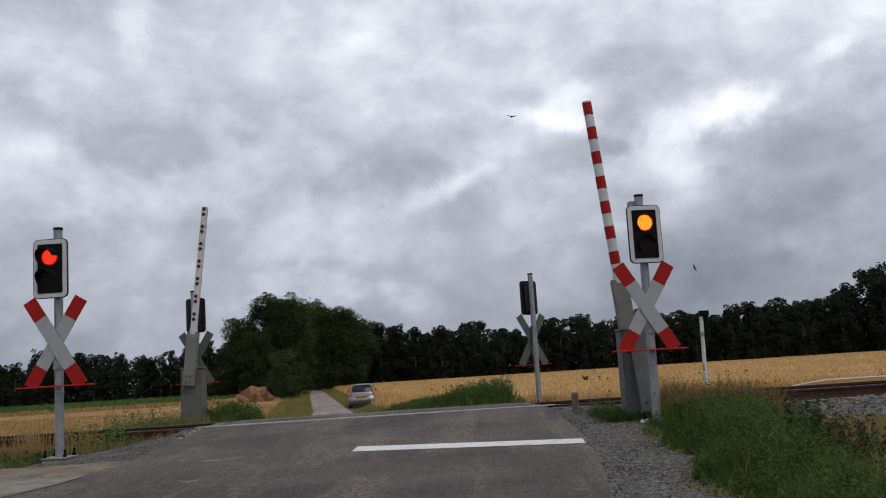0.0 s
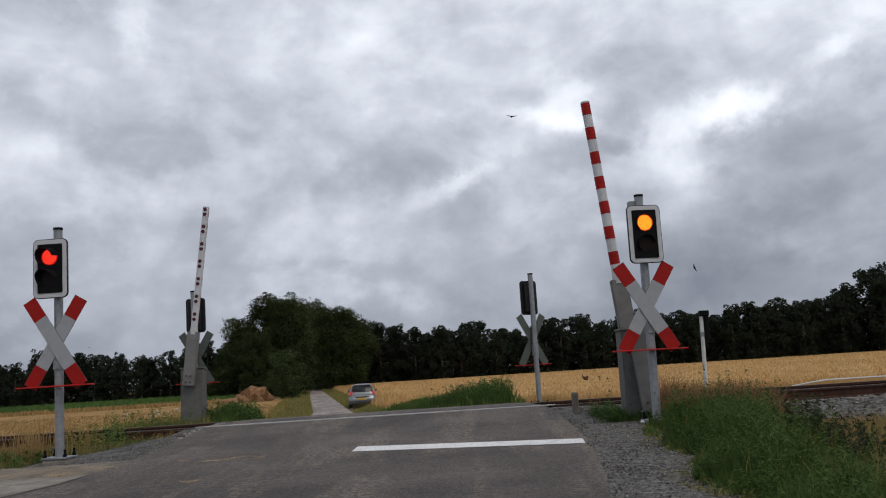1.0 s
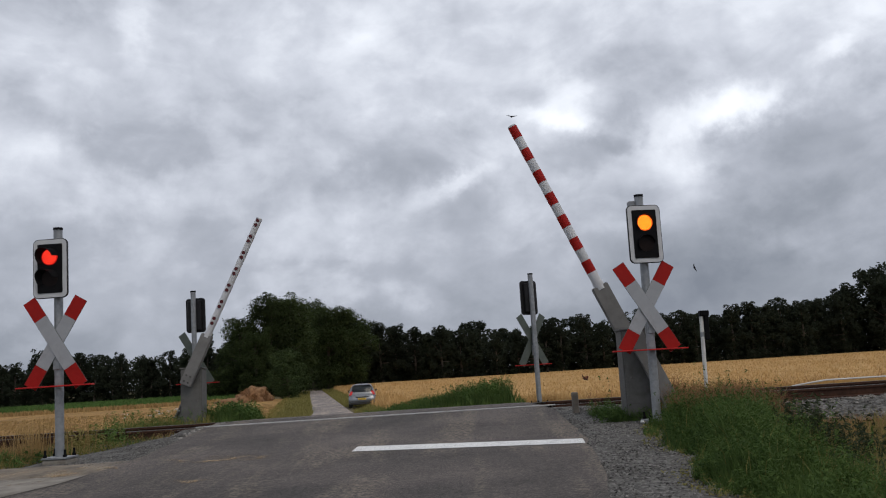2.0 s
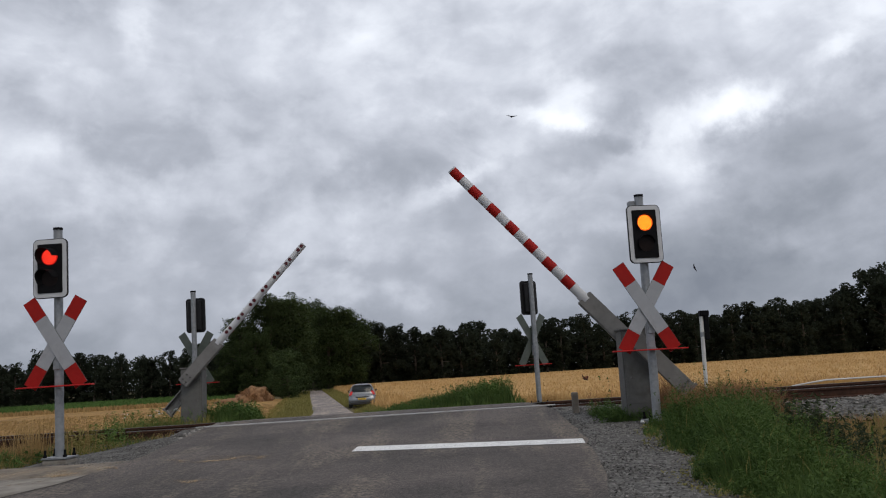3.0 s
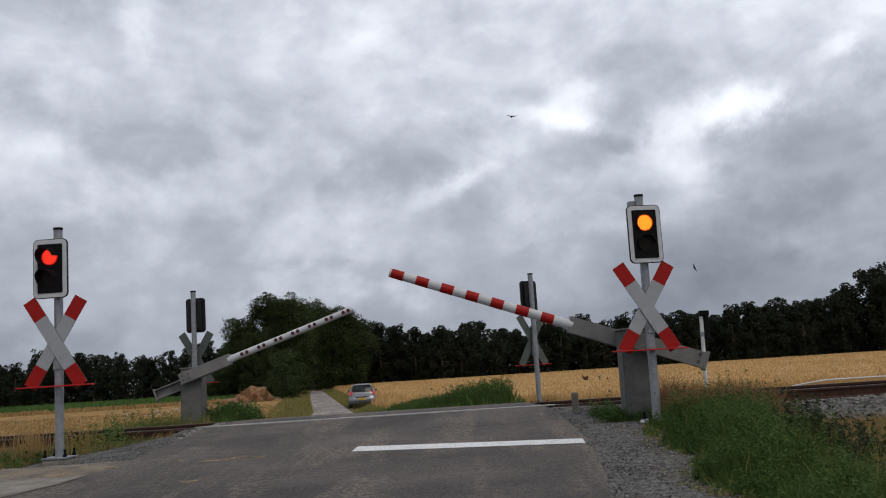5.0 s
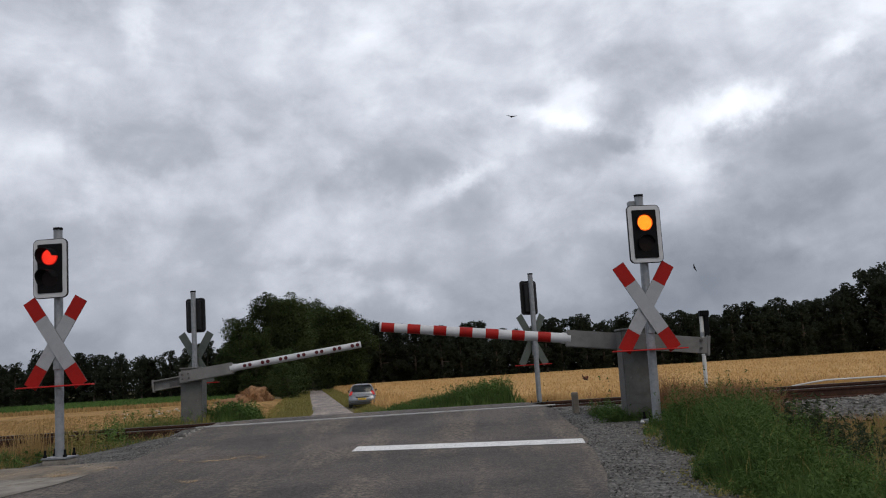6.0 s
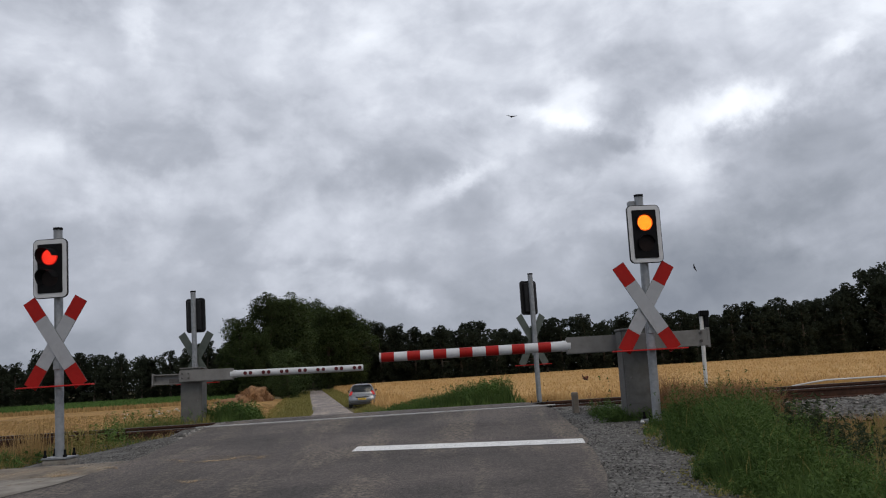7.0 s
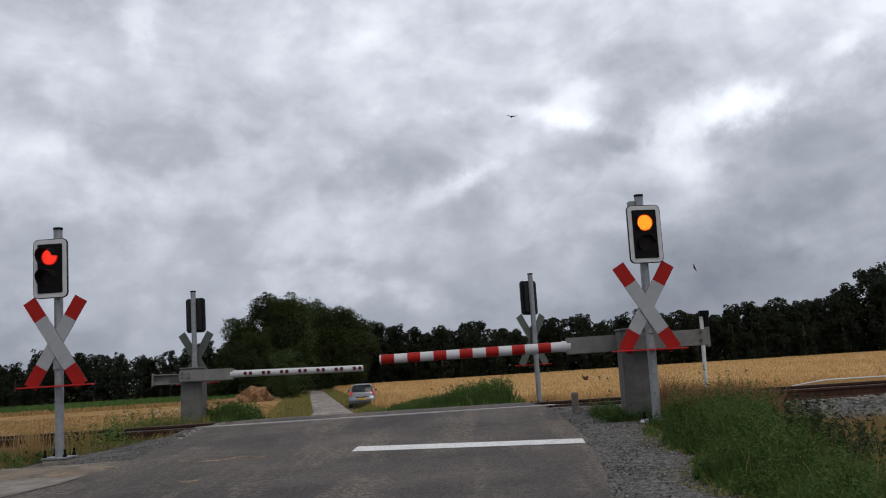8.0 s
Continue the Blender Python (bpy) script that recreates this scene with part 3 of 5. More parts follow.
# ---------------------------------------------------------------- barriers
def half_barrier(boom_end):
    """A half barrier: cabinet, arm on its -y side with the boom along +x, counterweight on its +y side."""
    thing = new("half_barrier")
    bm = bmesh.new()
    box(bm, -0.22, 0.22, -0.21, 0.21, -1.2, 0.16, 0.02, 2)
    body = part("cabinet", bm, M_CABINET, thing, "grey steel drive cabinet")
    bm = bmesh.new()
    box(bm, -0.235, 0.235, -0.225, 0.225, 0.155, 0.185, 0.01)
    part("cabinet_lid", bm, M_CABINET, body)
    for s_ in (-1, 1):
        bm = bmesh.new()
        y0 = s_ * 0.212
        box(bm, -0.17, 0.17, y0 - 0.004, y0 + 0.004, -0.85, -0.16, 0.002)
        door = part("cabinet_door", bm, M_CABINET, body)
        bm = bmesh.new()
        rod(bm, (0.12, y0, -0.5), (0.12, y0 + s_ * 0.02, -0.5), 0.018, n=12)
        part("door_lock", bm, M_STEEL, body)
    bm = bmesh.new()
    box(bm, -0.19, -0.13, -0.216, -0.21, -0.10, -0.05)
    part("number_plate", bm, M_BLACK, body, "small black plate")
    bm = bmesh.new()
    box(bm, -0.20, 0.92, -0.38, -0.25, -0.12, 0.12, 0.012, 2)
    rod(bm, (0, -0.26, 0), (0, 0.27, 0), 0.06, n=16)
    arm = part("arm", bm, M_ARM, thing, "grey barrier arm carrying the boom")
    for x, z in ((-0.13, 0.045), (0.0, 0.045), (-0.13, -0.045), (0.0, -0.045)):
        bm = bmesh.new()
        rod(bm, (x, -0.40, z), (x, -0.375, z), 0.02, n=6)
        part("bolt", bm, M_STEEL, arm)
    bm = bmesh.new()
    box(bm, -0.93, 0.16, 0.335, 0.36, -0.12, 0.10, 0.004)
    cw = part("counterweight", bm, M_ARM, arm, "grey counterweight channel")
    for z0, z1 in ((-0.12, -0.095), (0.075, 0.10)):
        bm = bmesh.new()
        box(bm, -0.93, 0.16, 0.25, 0.337, z0, z1, 0.003)
        part("flange", bm, M_ARM, cw)
    bm = bmesh.new()
    box(bm, -0.965, -0.928, 0.24, 0.365, -0.145, 0.125, 0.004)
    part("end_plate", bm, M_ARM, cw)
    bm = bmesh.new()
    box(bm, -0.60, 0.12, 0.27, 0.333, -0.09, 0.0, 0.006)
    part("weight_block", bm, M_STEEL, cw, "dark steel weight block")
    for x, z in ((-0.84, 0.06), (-0.84, -0.05)):
        bm = bmesh.new()
        rod(bm, (x, 0.355, z), (x, 0.385, z), 0.022, n=6)
        part("bolt", bm, M_STEEL, arm)
    # boom, slightly thinner to the tip
    y = -0.315
    r_at = lambda x: 0.072 - 0.006 * (x - 0.9) / 2.66
    bm = bmesh.new()
    rod(bm, (0.88, y, 0), (boom_end, y, 0), r_at(0.9), r_at(boom_end), 24)
    smooth(part("boom", bm, M_WHITE, arm, "white round boom"))
    bm = bmesh.new()
    rod(bm, (0.86, y, 0), (0.98, y, 0), 0.080, n=24)
    smooth(part("boom_collar", bm, M_WHITE, arm, "white boom collar"))
    bm = bmesh.new()
    rod(bm, (boom_end - 0.004, y, 0), (boom_end + 0.012, y, 0), 0.069, 0.062, n=24)
    smooth(part("end_cap", bm, M_WHITE, arm))
    for i in range(7):
        x1 = boom_end - 0.015 - i * 0.376
        x0 = x1 - 0.186
        bm = bmesh.new()
        ring = []
        for k in range(15):
            a = radians(-96 + 192 * k / 14)
            c, s = math.cos(a), math.sin(a)
            ring.append([bm.verts.new((x, y + (r_at(x) + 0.0025) * c, (r_at(x) + 0.0025) * s)) for x in (x0, x1)])
        for p, q in zip(ring, ring[1:]):
            bm.faces.new((p[0], q[0], q[1], p[1]))
        smooth(part("red_band", bm, M_RED, arm))
    for i in range(7):
        for d in (0.0, 0.11):
            x = boom_end - 0.05 - i * 0.376 - d
            bm = bmesh.new()
            rod(bm, (x, y - r_at(x) - 0.008, 0), (x, y - r_at(x) + 0.01, 0), 0.038, n=14)
            part("reflector", bm, M_REFLECT, arm, "round red reflector")
    return thing, arm


bar_l, arm_l = half_barrier(3.59)
tagged(bar_l, "grey half barrier with white boom and red reflectors", "level-crossing barrier", "half barriers")
bar_l.matrix_basis = pose(-5.41, 19.42, 1.29, -3.5, 0, 0)
bar_r, arm_r = half_barrier(3.60)
tagged(bar_r, "half barrier with red and white striped boom", "level-crossing barrier", "half barriers")
bar_r.matrix_basis = pose(2.60, 12.95, 1.33, 0, 0, 180)

# ---------------------------------------------------------------- track
for y in TRACK:
    bm = bmesh.new()
    prof = [(-0.07, -0.172), (0.07, -0.172), (0.07, -0.16), (0.012, -0.14), (0.012, -0.045), (0.035, -0.035), (0.035, -0.004), (-0.035, -0.004), (-0.035, -0.035), (-0.012, -0.045), (-0.012, -0.14), (-0.07, -0.16)]
    a = [bm.verts.new((-260, y + p, RAIL_Z + q)) for p, q in prof]
    b = [bm.verts.new((260, y + p, RAIL_Z + q)) for p, q in prof]
    for i in range(len(prof)):
        j = (i + 1) % len(prof)
        bm.faces.new((a[i], a[j], b[j], b[i]))
    rail = part("rail", bm, M_RAIL)
    tagged(rail, "rusty steel rail with a worn bright head", "rail", "rails of the track", "structure")
    for x0, x1 in ((-260, -4.3), (1.7, 260)):
        bm = bmesh.new()
        box(bm, x0, x1, y - 0.033, y + 0.033, RAIL_Z - 0.004, RAIL_Z + 0.002)
        part("rail_head", bm, M_RAILTOP, rail)


bm = bmesh.new()
box(bm, -4.3, 1.7, TRACK[0] - 0.035, TRACK[0] + 0.035, RAIL_Z - 0.03, RAIL_Z + 0.012, 0.002)
tagged(part("crossing_edge_strip", bm, M_RAILEDGE), "bright worn rail head set in the asphalt", "rail", kind="structure")
bm = bmesh.new()
box(bm, -4.3, 1.7, TRACK[1] - 0.035, TRACK[1] + 0.035, RAIL_Z - 0.03, RAIL_Z - 0.001, 0.002)
tagged(part("crossing_edge_strip", bm, M_RAILTOP), "worn rail head set flush in the asphalt", "rail", kind="structure")


# ballast under the track, with its stones
def ballast_z(x, y):
    return 0.225 - 0.26 * max(abs(y - 16.25) - 1.35, 0.0) + 0.02 * noise.noise((x * 2, y * 2, 1.0))


RNG = np.random.default_rng(7)


def quick_mesh(name, verts, counts, index, material, parent=None):
    """A mesh from arrays: vertices, corner counts of the faces, and their corners."""
    me = bpy.data.meshes.new(name)
    me.vertices.add(len(verts))
    me.vertices.foreach_set("co", np.asarray(verts, np.float32).ravel())
    me.loops.add(len(index))
    me.loops.foreach_set("vertex_index", np.asarray(index, np.int32))
    me.polygons.add(len(counts))
    counts = np.asarray(counts, np.int32)
    me.polygons.foreach_set("loop_start", np.concatenate(([0], np.cumsum(counts)[:-1])).astype(np.int32))
    me.update(calc_edges=True)
    me.validate()
    me.materials.append(material)
    ob = new(name, me)
    if parent is not None:
        ob.parent = parent
    return ob


def stones(name, pts, size, material):
    """Many small broken stones, each an uneven eight-sided lump."""
    n = len(pts)
    base = np.array([(1, 0, 0), (-1, 0, 0), (0, 1, 0), (0, -1, 0), (0, 0, 1), (0, 0, -1)], float)
    tri = np.array([(0, 2, 4), (2, 1, 4), (1, 3, 4), (3, 0, 4), (2, 0, 5), (1, 2, 5), (3, 1, 5), (0, 3, 5)])
    sc = size * RNG.uniform(0.5, 1.3, (n, 1, 1)) * RNG.uniform(0.6, 1.2, (n, 6, 3)) * np.array([1, 1, 0.7])
    v = base[None] * sc + RNG.normal(0, size * 0.15, (n, 6, 3))
    a = RNG.uniform(0, 6.28, n)
    c, s_ = np.cos(a)[:, None], np.sin(a)[:, None]
    v = np.stack((v[..., 0] * c - v[..., 1] * s_, v[..., 0] * s_ + v[..., 1] * c, v[..., 2]), -1) + np.asarray(pts)[:, None, :]
    idx = (tri[None] + 6 * np.arange(n)[:, None, None]).ravel()
    return quick_mesh(name, v.reshape(-1, 3), np.full(8 * n, 3), idx, material)


def blades(name, pts, height, width, lean, material, curl=0.35):
    """Grass blades or stalks: three-sided tapering ribbons that bend over. height and width are arrays."""
    n = len(pts)
    pts = np.asarray(pts, float)
    a = RNG.uniform(0, 2 * np.pi, n)
    side = np.stack((np.cos(a), np.sin(a), np.zeros(n)), -1)
    b = RNG.uniform(0, 2 * np.pi, n)
    tilt = np.stack((np.cos(b), np.sin(b), np.zeros(n)), -1) * (lean * RNG.uniform(0.2, 1.3, n))[:, None]
    up = np.array([0, 0, 1.0])
    h, w = np.asarray(height)[:, None], np.asarray(width)[:, None]
    mid = pts + h * (0.55 * up + 0.35 * tilt)
    top = pts + h * ((1.0 - 0.25 * curl) * up + (0.75 + curl) * tilt)
    v = np.stack((pts - side * w * 0.5, pts + side * w * 0.5, mid + side * w * 0.4, mid - side * w * 0.4, top), 1)
    k = 5 * np.arange(n)[:, None]
    idx = np.concatenate((k + np.array([[0, 1, 2, 3]]), k + np.array([[3, 2, 4]])), 1).ravel()
    return quick_mesh(name, v.reshape(-1, 3), np.tile([4, 3], n), idx, material)


def leaves(pts, normals, size, stretch=1.5):
    """Corners of one pointed four-sided leaf at each point."""
    n = len(pts)
    t = np.cross(normals, RNG.normal(size=(n, 3)))
    t /= np.linalg.norm(t, axis=1)[:, None] + 1e-9
    u = np.cross(normals, t)
    u /= np.linalg.norm(u, axis=1)[:, None] + 1e-9
    s_ = np.asarray(size)[:, None]
    droop = normals * s_ * 0.25
    return np.stack((pts - t * s_ * stretch, pts - u * s_ * 0.6 + droop, pts + t * s_ * stretch, pts + u * s_ * 0.6 + droop), 1)


def leaf_mesh(name, quads, material, parent=None):
    n = len(quads)
    return quick_mesh(name, quads.reshape(-1, 3), np.full(n, 4), np.arange(4 * n), material, parent)


def unit(v):
    return v / (np.linalg.norm(v, axis=-1, keepdims=True) + 1e-9)


def on_ground(xs_, ys_, sink=0.0):
    return np.array([(x, y, ground_z(x, y) - sink) for x, y in zip(xs_, ys_)])


def off_road(x, y, gap=0.0):
    return x < lerp_table(ROAD_L, y) - gap or x > lerp_table(ROAD_R, y) + gap


def build_track_bed():
    bys = [13.3, 13.6, 13.9, 14.3, 14.6, 14.9, 15.2, 15.6, 16.0, 16.5, 17.0, 17.3, 17.6, 17.9, 18.2, 18.6]
    for name, x0, x1 in (("ballast", -260, -4.2), ("ballast", 1.75, 260)):
        bxs = sorted(set([x0, x1] + [x for x in list(range(-250, 251, 20)) + [i * 0.5 for i in range(-40, 41)] if x0 < x < x1]))
        verts = [(x, y, ballast_z(x, y)) for y in bys for x in bxs]
        w = len(bxs)
        ob = mesh_of(name, verts, [(j * w + i, j * w + i + 1, (j + 1) * w + i + 1, (j + 1) * w + i) for j in range(len(bys) - 1) for i in range(w - 1)], M_GRAVEL)
        tagged(smooth(ob, 60), "grey crushed-stone track bed", "track bed", kind="structure")
        sl = None
        for k in range(-24, 26):
            x = k * 0.6
            if not x0 + 0.3 < x < x1 - 0.3:
                continue
            if sl is None:
                bm = bmesh.new()
                box(bm, -0.13, 0.13, 14.95, 17.55, 0.12, 0.236, 0.015)
                sl = part("sleeper", bm, M_SLEEPER, ob)
                sl.location.x = x
                mesh = sl.data
            else:
                o = new("sleeper", mesh)
                o.parent = ob
                o.location.x = x
    n = 16000
    x, y = RNG.uniform(-10, 13, n), RNG.uniform(13.5, 18.6, n)
    keep = (x < -4.25) | (x > 1.8)
    pts = np.array([(a, b, ballast_z(a, b) + 0.005) for a, b in zip(x[keep], y[keep])])
    tagged(stones("ballast_stones", pts, 0.038, M_STONE), "loose grey crushed stones between the rails", "stones", kind="stuff")


build_track_bed()

# gravel shoulders on both sides of the approach
sh = strip("gravel_shoulder", [-30, -20, -12, -6, -3, -1.2] + [i * 0.4 for i in range(0, 39)], lambda y: lerp_table(ROAD_R, y) - 0.15, lambda y: 3.0 + 0.2 * noise.noise((y, 0, 2)), lambda x, y: road_z(y) - 0.012 - 0.012 * max(x - lerp_table(ROAD_R, y), 0) + 0.012 * noise.noise((x * 3, y * 3, 0)), M_GRAVEL, 12)
tagged(sh, "grey gravel shoulder beside the asphalt", "gravel", kind="structure")
def verge_edge(y):
    """Where the grass begins beside the gravel at the crossing signal with the red light."""
    return lerp_table(ROAD_L, y) - max(1.75 - 0.45 * max(y - 11.4, 0.0), 0.35) + 0.18 * noise.noise((y * 1.4, 0, 7))


sh = strip("gravel_shoulder", [11.0 + i * 0.25 for i in range(0, 20)], verge_edge, lambda y: lerp_table(ROAD_L, y) + 0.12, lambda x, y: road_z(y) - 0.012 - 0.012 * max(lerp_table(ROAD_L, y) - x, 0) + 0.012 * noise.noise((x * 3, y * 3, 0)), M_GRAVEL, 8)
tagged(sh, "narrow gravel edge of the lane", "gravel", kind="structure")
n = 10000
y = RNG.uniform(4.5, 15.0, n)
x = np.array([lerp_table(ROAD_R, v) for v in y]) + RNG.uniform(0, 1, n) ** 1.3 * 1.35 - 0.12
tagged(stones("loose_gravel", np.array([(a, b, road_z(b) - 0.012 - 0.012 * max(a - lerp_table(ROAD_R, b), 0)) for a, b in zip(x, y)]), 0.015, M_GRIT), "loose grey gravel on the shoulder", "stones", kind="stuff")
n = 5200
y = RNG.uniform(11.2, 15.4, n)
x = np.array([lerp_table(ROAD_L, v) + 0.08 - u * (lerp_table(ROAD_L, v) - verge_edge(v)) for v, u in zip(y, np.abs(RNG.normal(0.0, 0.55, n)))])
tagged(stones("loose_gravel", np.array([(a, b, road_z(b) - 0.012 - 0.012 * max(lerp_table(ROAD_L, b) - a, 0)) for a, b in zip(x, y)]), 0.012, M_GRIT), "loose grey gravel at the lane edge", "stones", kind="stuff")
n = 520
y = RNG.uniform(14.0, 17.2, n)
x = -4.12 - np.abs(RNG.normal(0.0, 0.22, n))
tagged(stones("broken_stones", np.array([(a, b, road_z(b) - 0.03 - 0.2 * max(-4.2 - a, 0)) for a, b in zip(x, y)]), 0.055, M_STONE), "pale broken stones heaped at the crossing edge", "stones", kind="stuff")

# concrete apron and sand at the side of the lane
ap = strip("concrete_apron", [8.4 + i * 0.15 for i in range(0, 14)], lambda y: -12.0, lambda y: lerp_table(ROAD_L, y) + 0.03, lambda x, y: road_z(y) + 0.006, M_APRON, 10)
tagged(ap, "pale concrete apron at the lane side", "pavement", kind="structure")
M_SANDY = surface("trodden_sandy_gravel", [(0.3, (0.07, 0.057, 0.042)), (0.5, (0.155, 0.128, 0.097)), (0.7, (0.30, 0.25, 0.19))], 3, 0.95, 0, 0.5, 50, ((0.10, 0.085, 0.065), 2.2, 0.7), detail=12)
sh = strip("sandy_verge", [10.38 + i * 0.14 for i in range(0, 10)], lambda y: -12.0, lambda y: lerp_table(ROAD_L, y) + 0.10, lambda x, y: road_z(y) - 0.012 + 0.006 * noise.noise((x * 3, y * 3, 5)), M_SANDY, 30)
tagged(sh, "trodden sandy strip behind the concrete apron", "sand", kind="structure")
M_RUSTSOIL = surface("rust_stained_soil", [(0.3, (0.030, 0.017, 0.013)), (0.7, (0.085, 0.048, 0.036))], 5, 0.95, 0, 0.6, 40, ((0.022, 0.014, 0.011), 2.5, 0.6), detail=10)
sh = strip("rusty_soil", [15.6, 15.8, 16.0, 16.3, 16.6, 16.9], lambda y: -6.6, lambda y: -4.22, lambda x, y: 0.246 + 0.015 * noise.noise((x * 3, y * 3, 2)), M_RUSTSOIL, 12)
tagged(sh, "bare rust-stained soil between the rails", "soil", kind="structure")
M_SAND = dusting("spilled_sand", (0.40, 0.285, 0.16), 3.0)
for cx, cy, rx, ry in ((-3.0, 11.2, 0.55, 0.26), (-2.45, 11.0, 0.32, 0.16), (-2.72, 9.35, 0.26, 0.14), (-4.35, 10.75, 0.5, 0.4), (-5.0, 10.75, 0.9, 0.5), (-4.6, 10.2, 0.4, 0.4)):
    bm = bmesh.new()
    c = bm.verts.new((cx, cy, road_z(cy) + 0.012))
    ring = []
    for i in range(26):
        a = 2 * math.pi * i / 26
        k = 1 + 0.55 * noise.noise((cx + 1.6 * math.cos(a), cy + 1.6 * math.sin(a), 4.0))
        px, py = cx + rx * k * math.cos(a), cy + ry * k * math.sin(a)
        ring.append(bm.verts.new((px, py, road_z(py) + 0.0045)))
    for i in range(26):
        bm.faces.new((c, ring[i], ring[(i + 1) % 26]))
    tagged(part("sand_patch", bm, M_SAND), "thin patch of spilled sand on the asphalt", "sand", kind="structure")

# ---------------------------------------------------------------- fields
st = strip("stubble_field", [22, 24, 26, 28, 31, 35, 40, 46, 54, 64, 76, 90, 104], lambda y: -160, lambda y: lerp_table(ROAD_L, y) - 2.2, lambda x, y: ground_z(x, y) + 0.05, M_STUBBLE, 40)
tagged(st, "mown pale stubble field", "field", kind="structure")
n = 36000
y = 23 + 55 * RNG.uniform(0, 1, n) ** 1.6
x = np.array([lerp_table(ROAD_L, v) for v in y]) - 2.5 - RNG.uniform(0, 1, n) * (8 + y * 0.55)
tagged(blades("stubble", on_ground(x, y), RNG.uniform(0.10, 0.22, n), 0.008 + y * 0.0009, np.full(n, 0.25), M_DRY), "short dry stubble stalks", "stubble", kind="stuff")
n = 30000
y = RNG.uniform(104, 150, n)
x = np.array([lerp_table(ROAD_L, v) for v in y]) - 6 - RNG.uniform(0, 95, n)
pts = on_ground(x, y)
tagged(blades("green_crop", pts, RNG.uniform(0.45, 0.85, n), np.full(n, 0.22), np.full(n, 0.3), M_CROP), "low green crop behind the stubble", "crop", kind="stuff")
n = 7000
y = RNG.uniform(97, 105, n)
x = np.array([lerp_table(ROAD_L, v) for v in y]) - 4 - RNG.uniform(0, 95, n)
tagged(blades("dry_field_margin", on_ground(x, y), RNG.uniform(0.3, 0.6, n), np.full(n, 0.2), np.full(n, 0.4), M_DRY), "dry grass strip between the fields", "grass", kind="stuff")

# ripe wheat: a closed canopy with ears standing out of it
WHEAT_L = [(24, 2.3), (27, 0.9), (32, -0.6), (40, -2.1), (54, -4.5), (80, -8.5), (140, -17.8), (160, -20.9)]
wy = [24.0, 24.05, 24.6, 25.5, 27, 29, 32, 36, 40, 46, 54, 64, 78, 95, 115, 138, 160]
canopy = strip("wheat_canopy", wy, lambda y: lerp_table(WHEAT_L, y) + 0.15, lambda y: 130, lambda x, y: ground_z(x, y) + (0.0 if y < 24.02 else 0.62) * min((x - lerp_table(WHEAT_L, y)) / 2.2, 1.0) + 0.06 * noise.noise((x * 0.25, y * 0.25, 0)), M_WHEATBED, 120)
tagged(canopy, "dense ripe wheat under the ears", "wheat", kind="stuff")
n = 90000
y = 24 + 130 * RNG.uniform(0, 1, n) ** 2.2
lo = np.array([lerp_table(WHEAT_L, v) for v in y])
x = lo + RNG.uniform(0, 1, n) ** 1.15 * (6 + y * 0.62 - lo)
pts = on_ground(x, y)
inside = np.minimum((x - lo) / 0.5, (y - 24) / 0.5).clip(0, 1)
pts[:, 2] += inside * 0.48
hh = RNG.normal(0.30, 0.06, n).clip(0.12, 0.5) + (1 - inside) * 0.45
tagged(blades("wheat_ears", pts, hh, 0.010 + 0.0006 * y, np.full(n, 0.22), M_WHEAT, 0.8), "ripe golden wheat ears in a wide field", "wheat", kind="stuff")

n = 170
x, y = RNG.uniform(2.5, 14, n), RNG.uniform(23.6, 25.5, n)
tagged(blades("wheat_edge_weeds", on_ground(x, y), RNG.uniform(0.8, 1.25, n), np.full(n, 0.022), np.full(n, 0.18), M_DRYRED, 0.6), "reddish dry weeds standing at the wheat edge", "weeds", kind="stuff")

# ---------------------------------------------------------------- trees


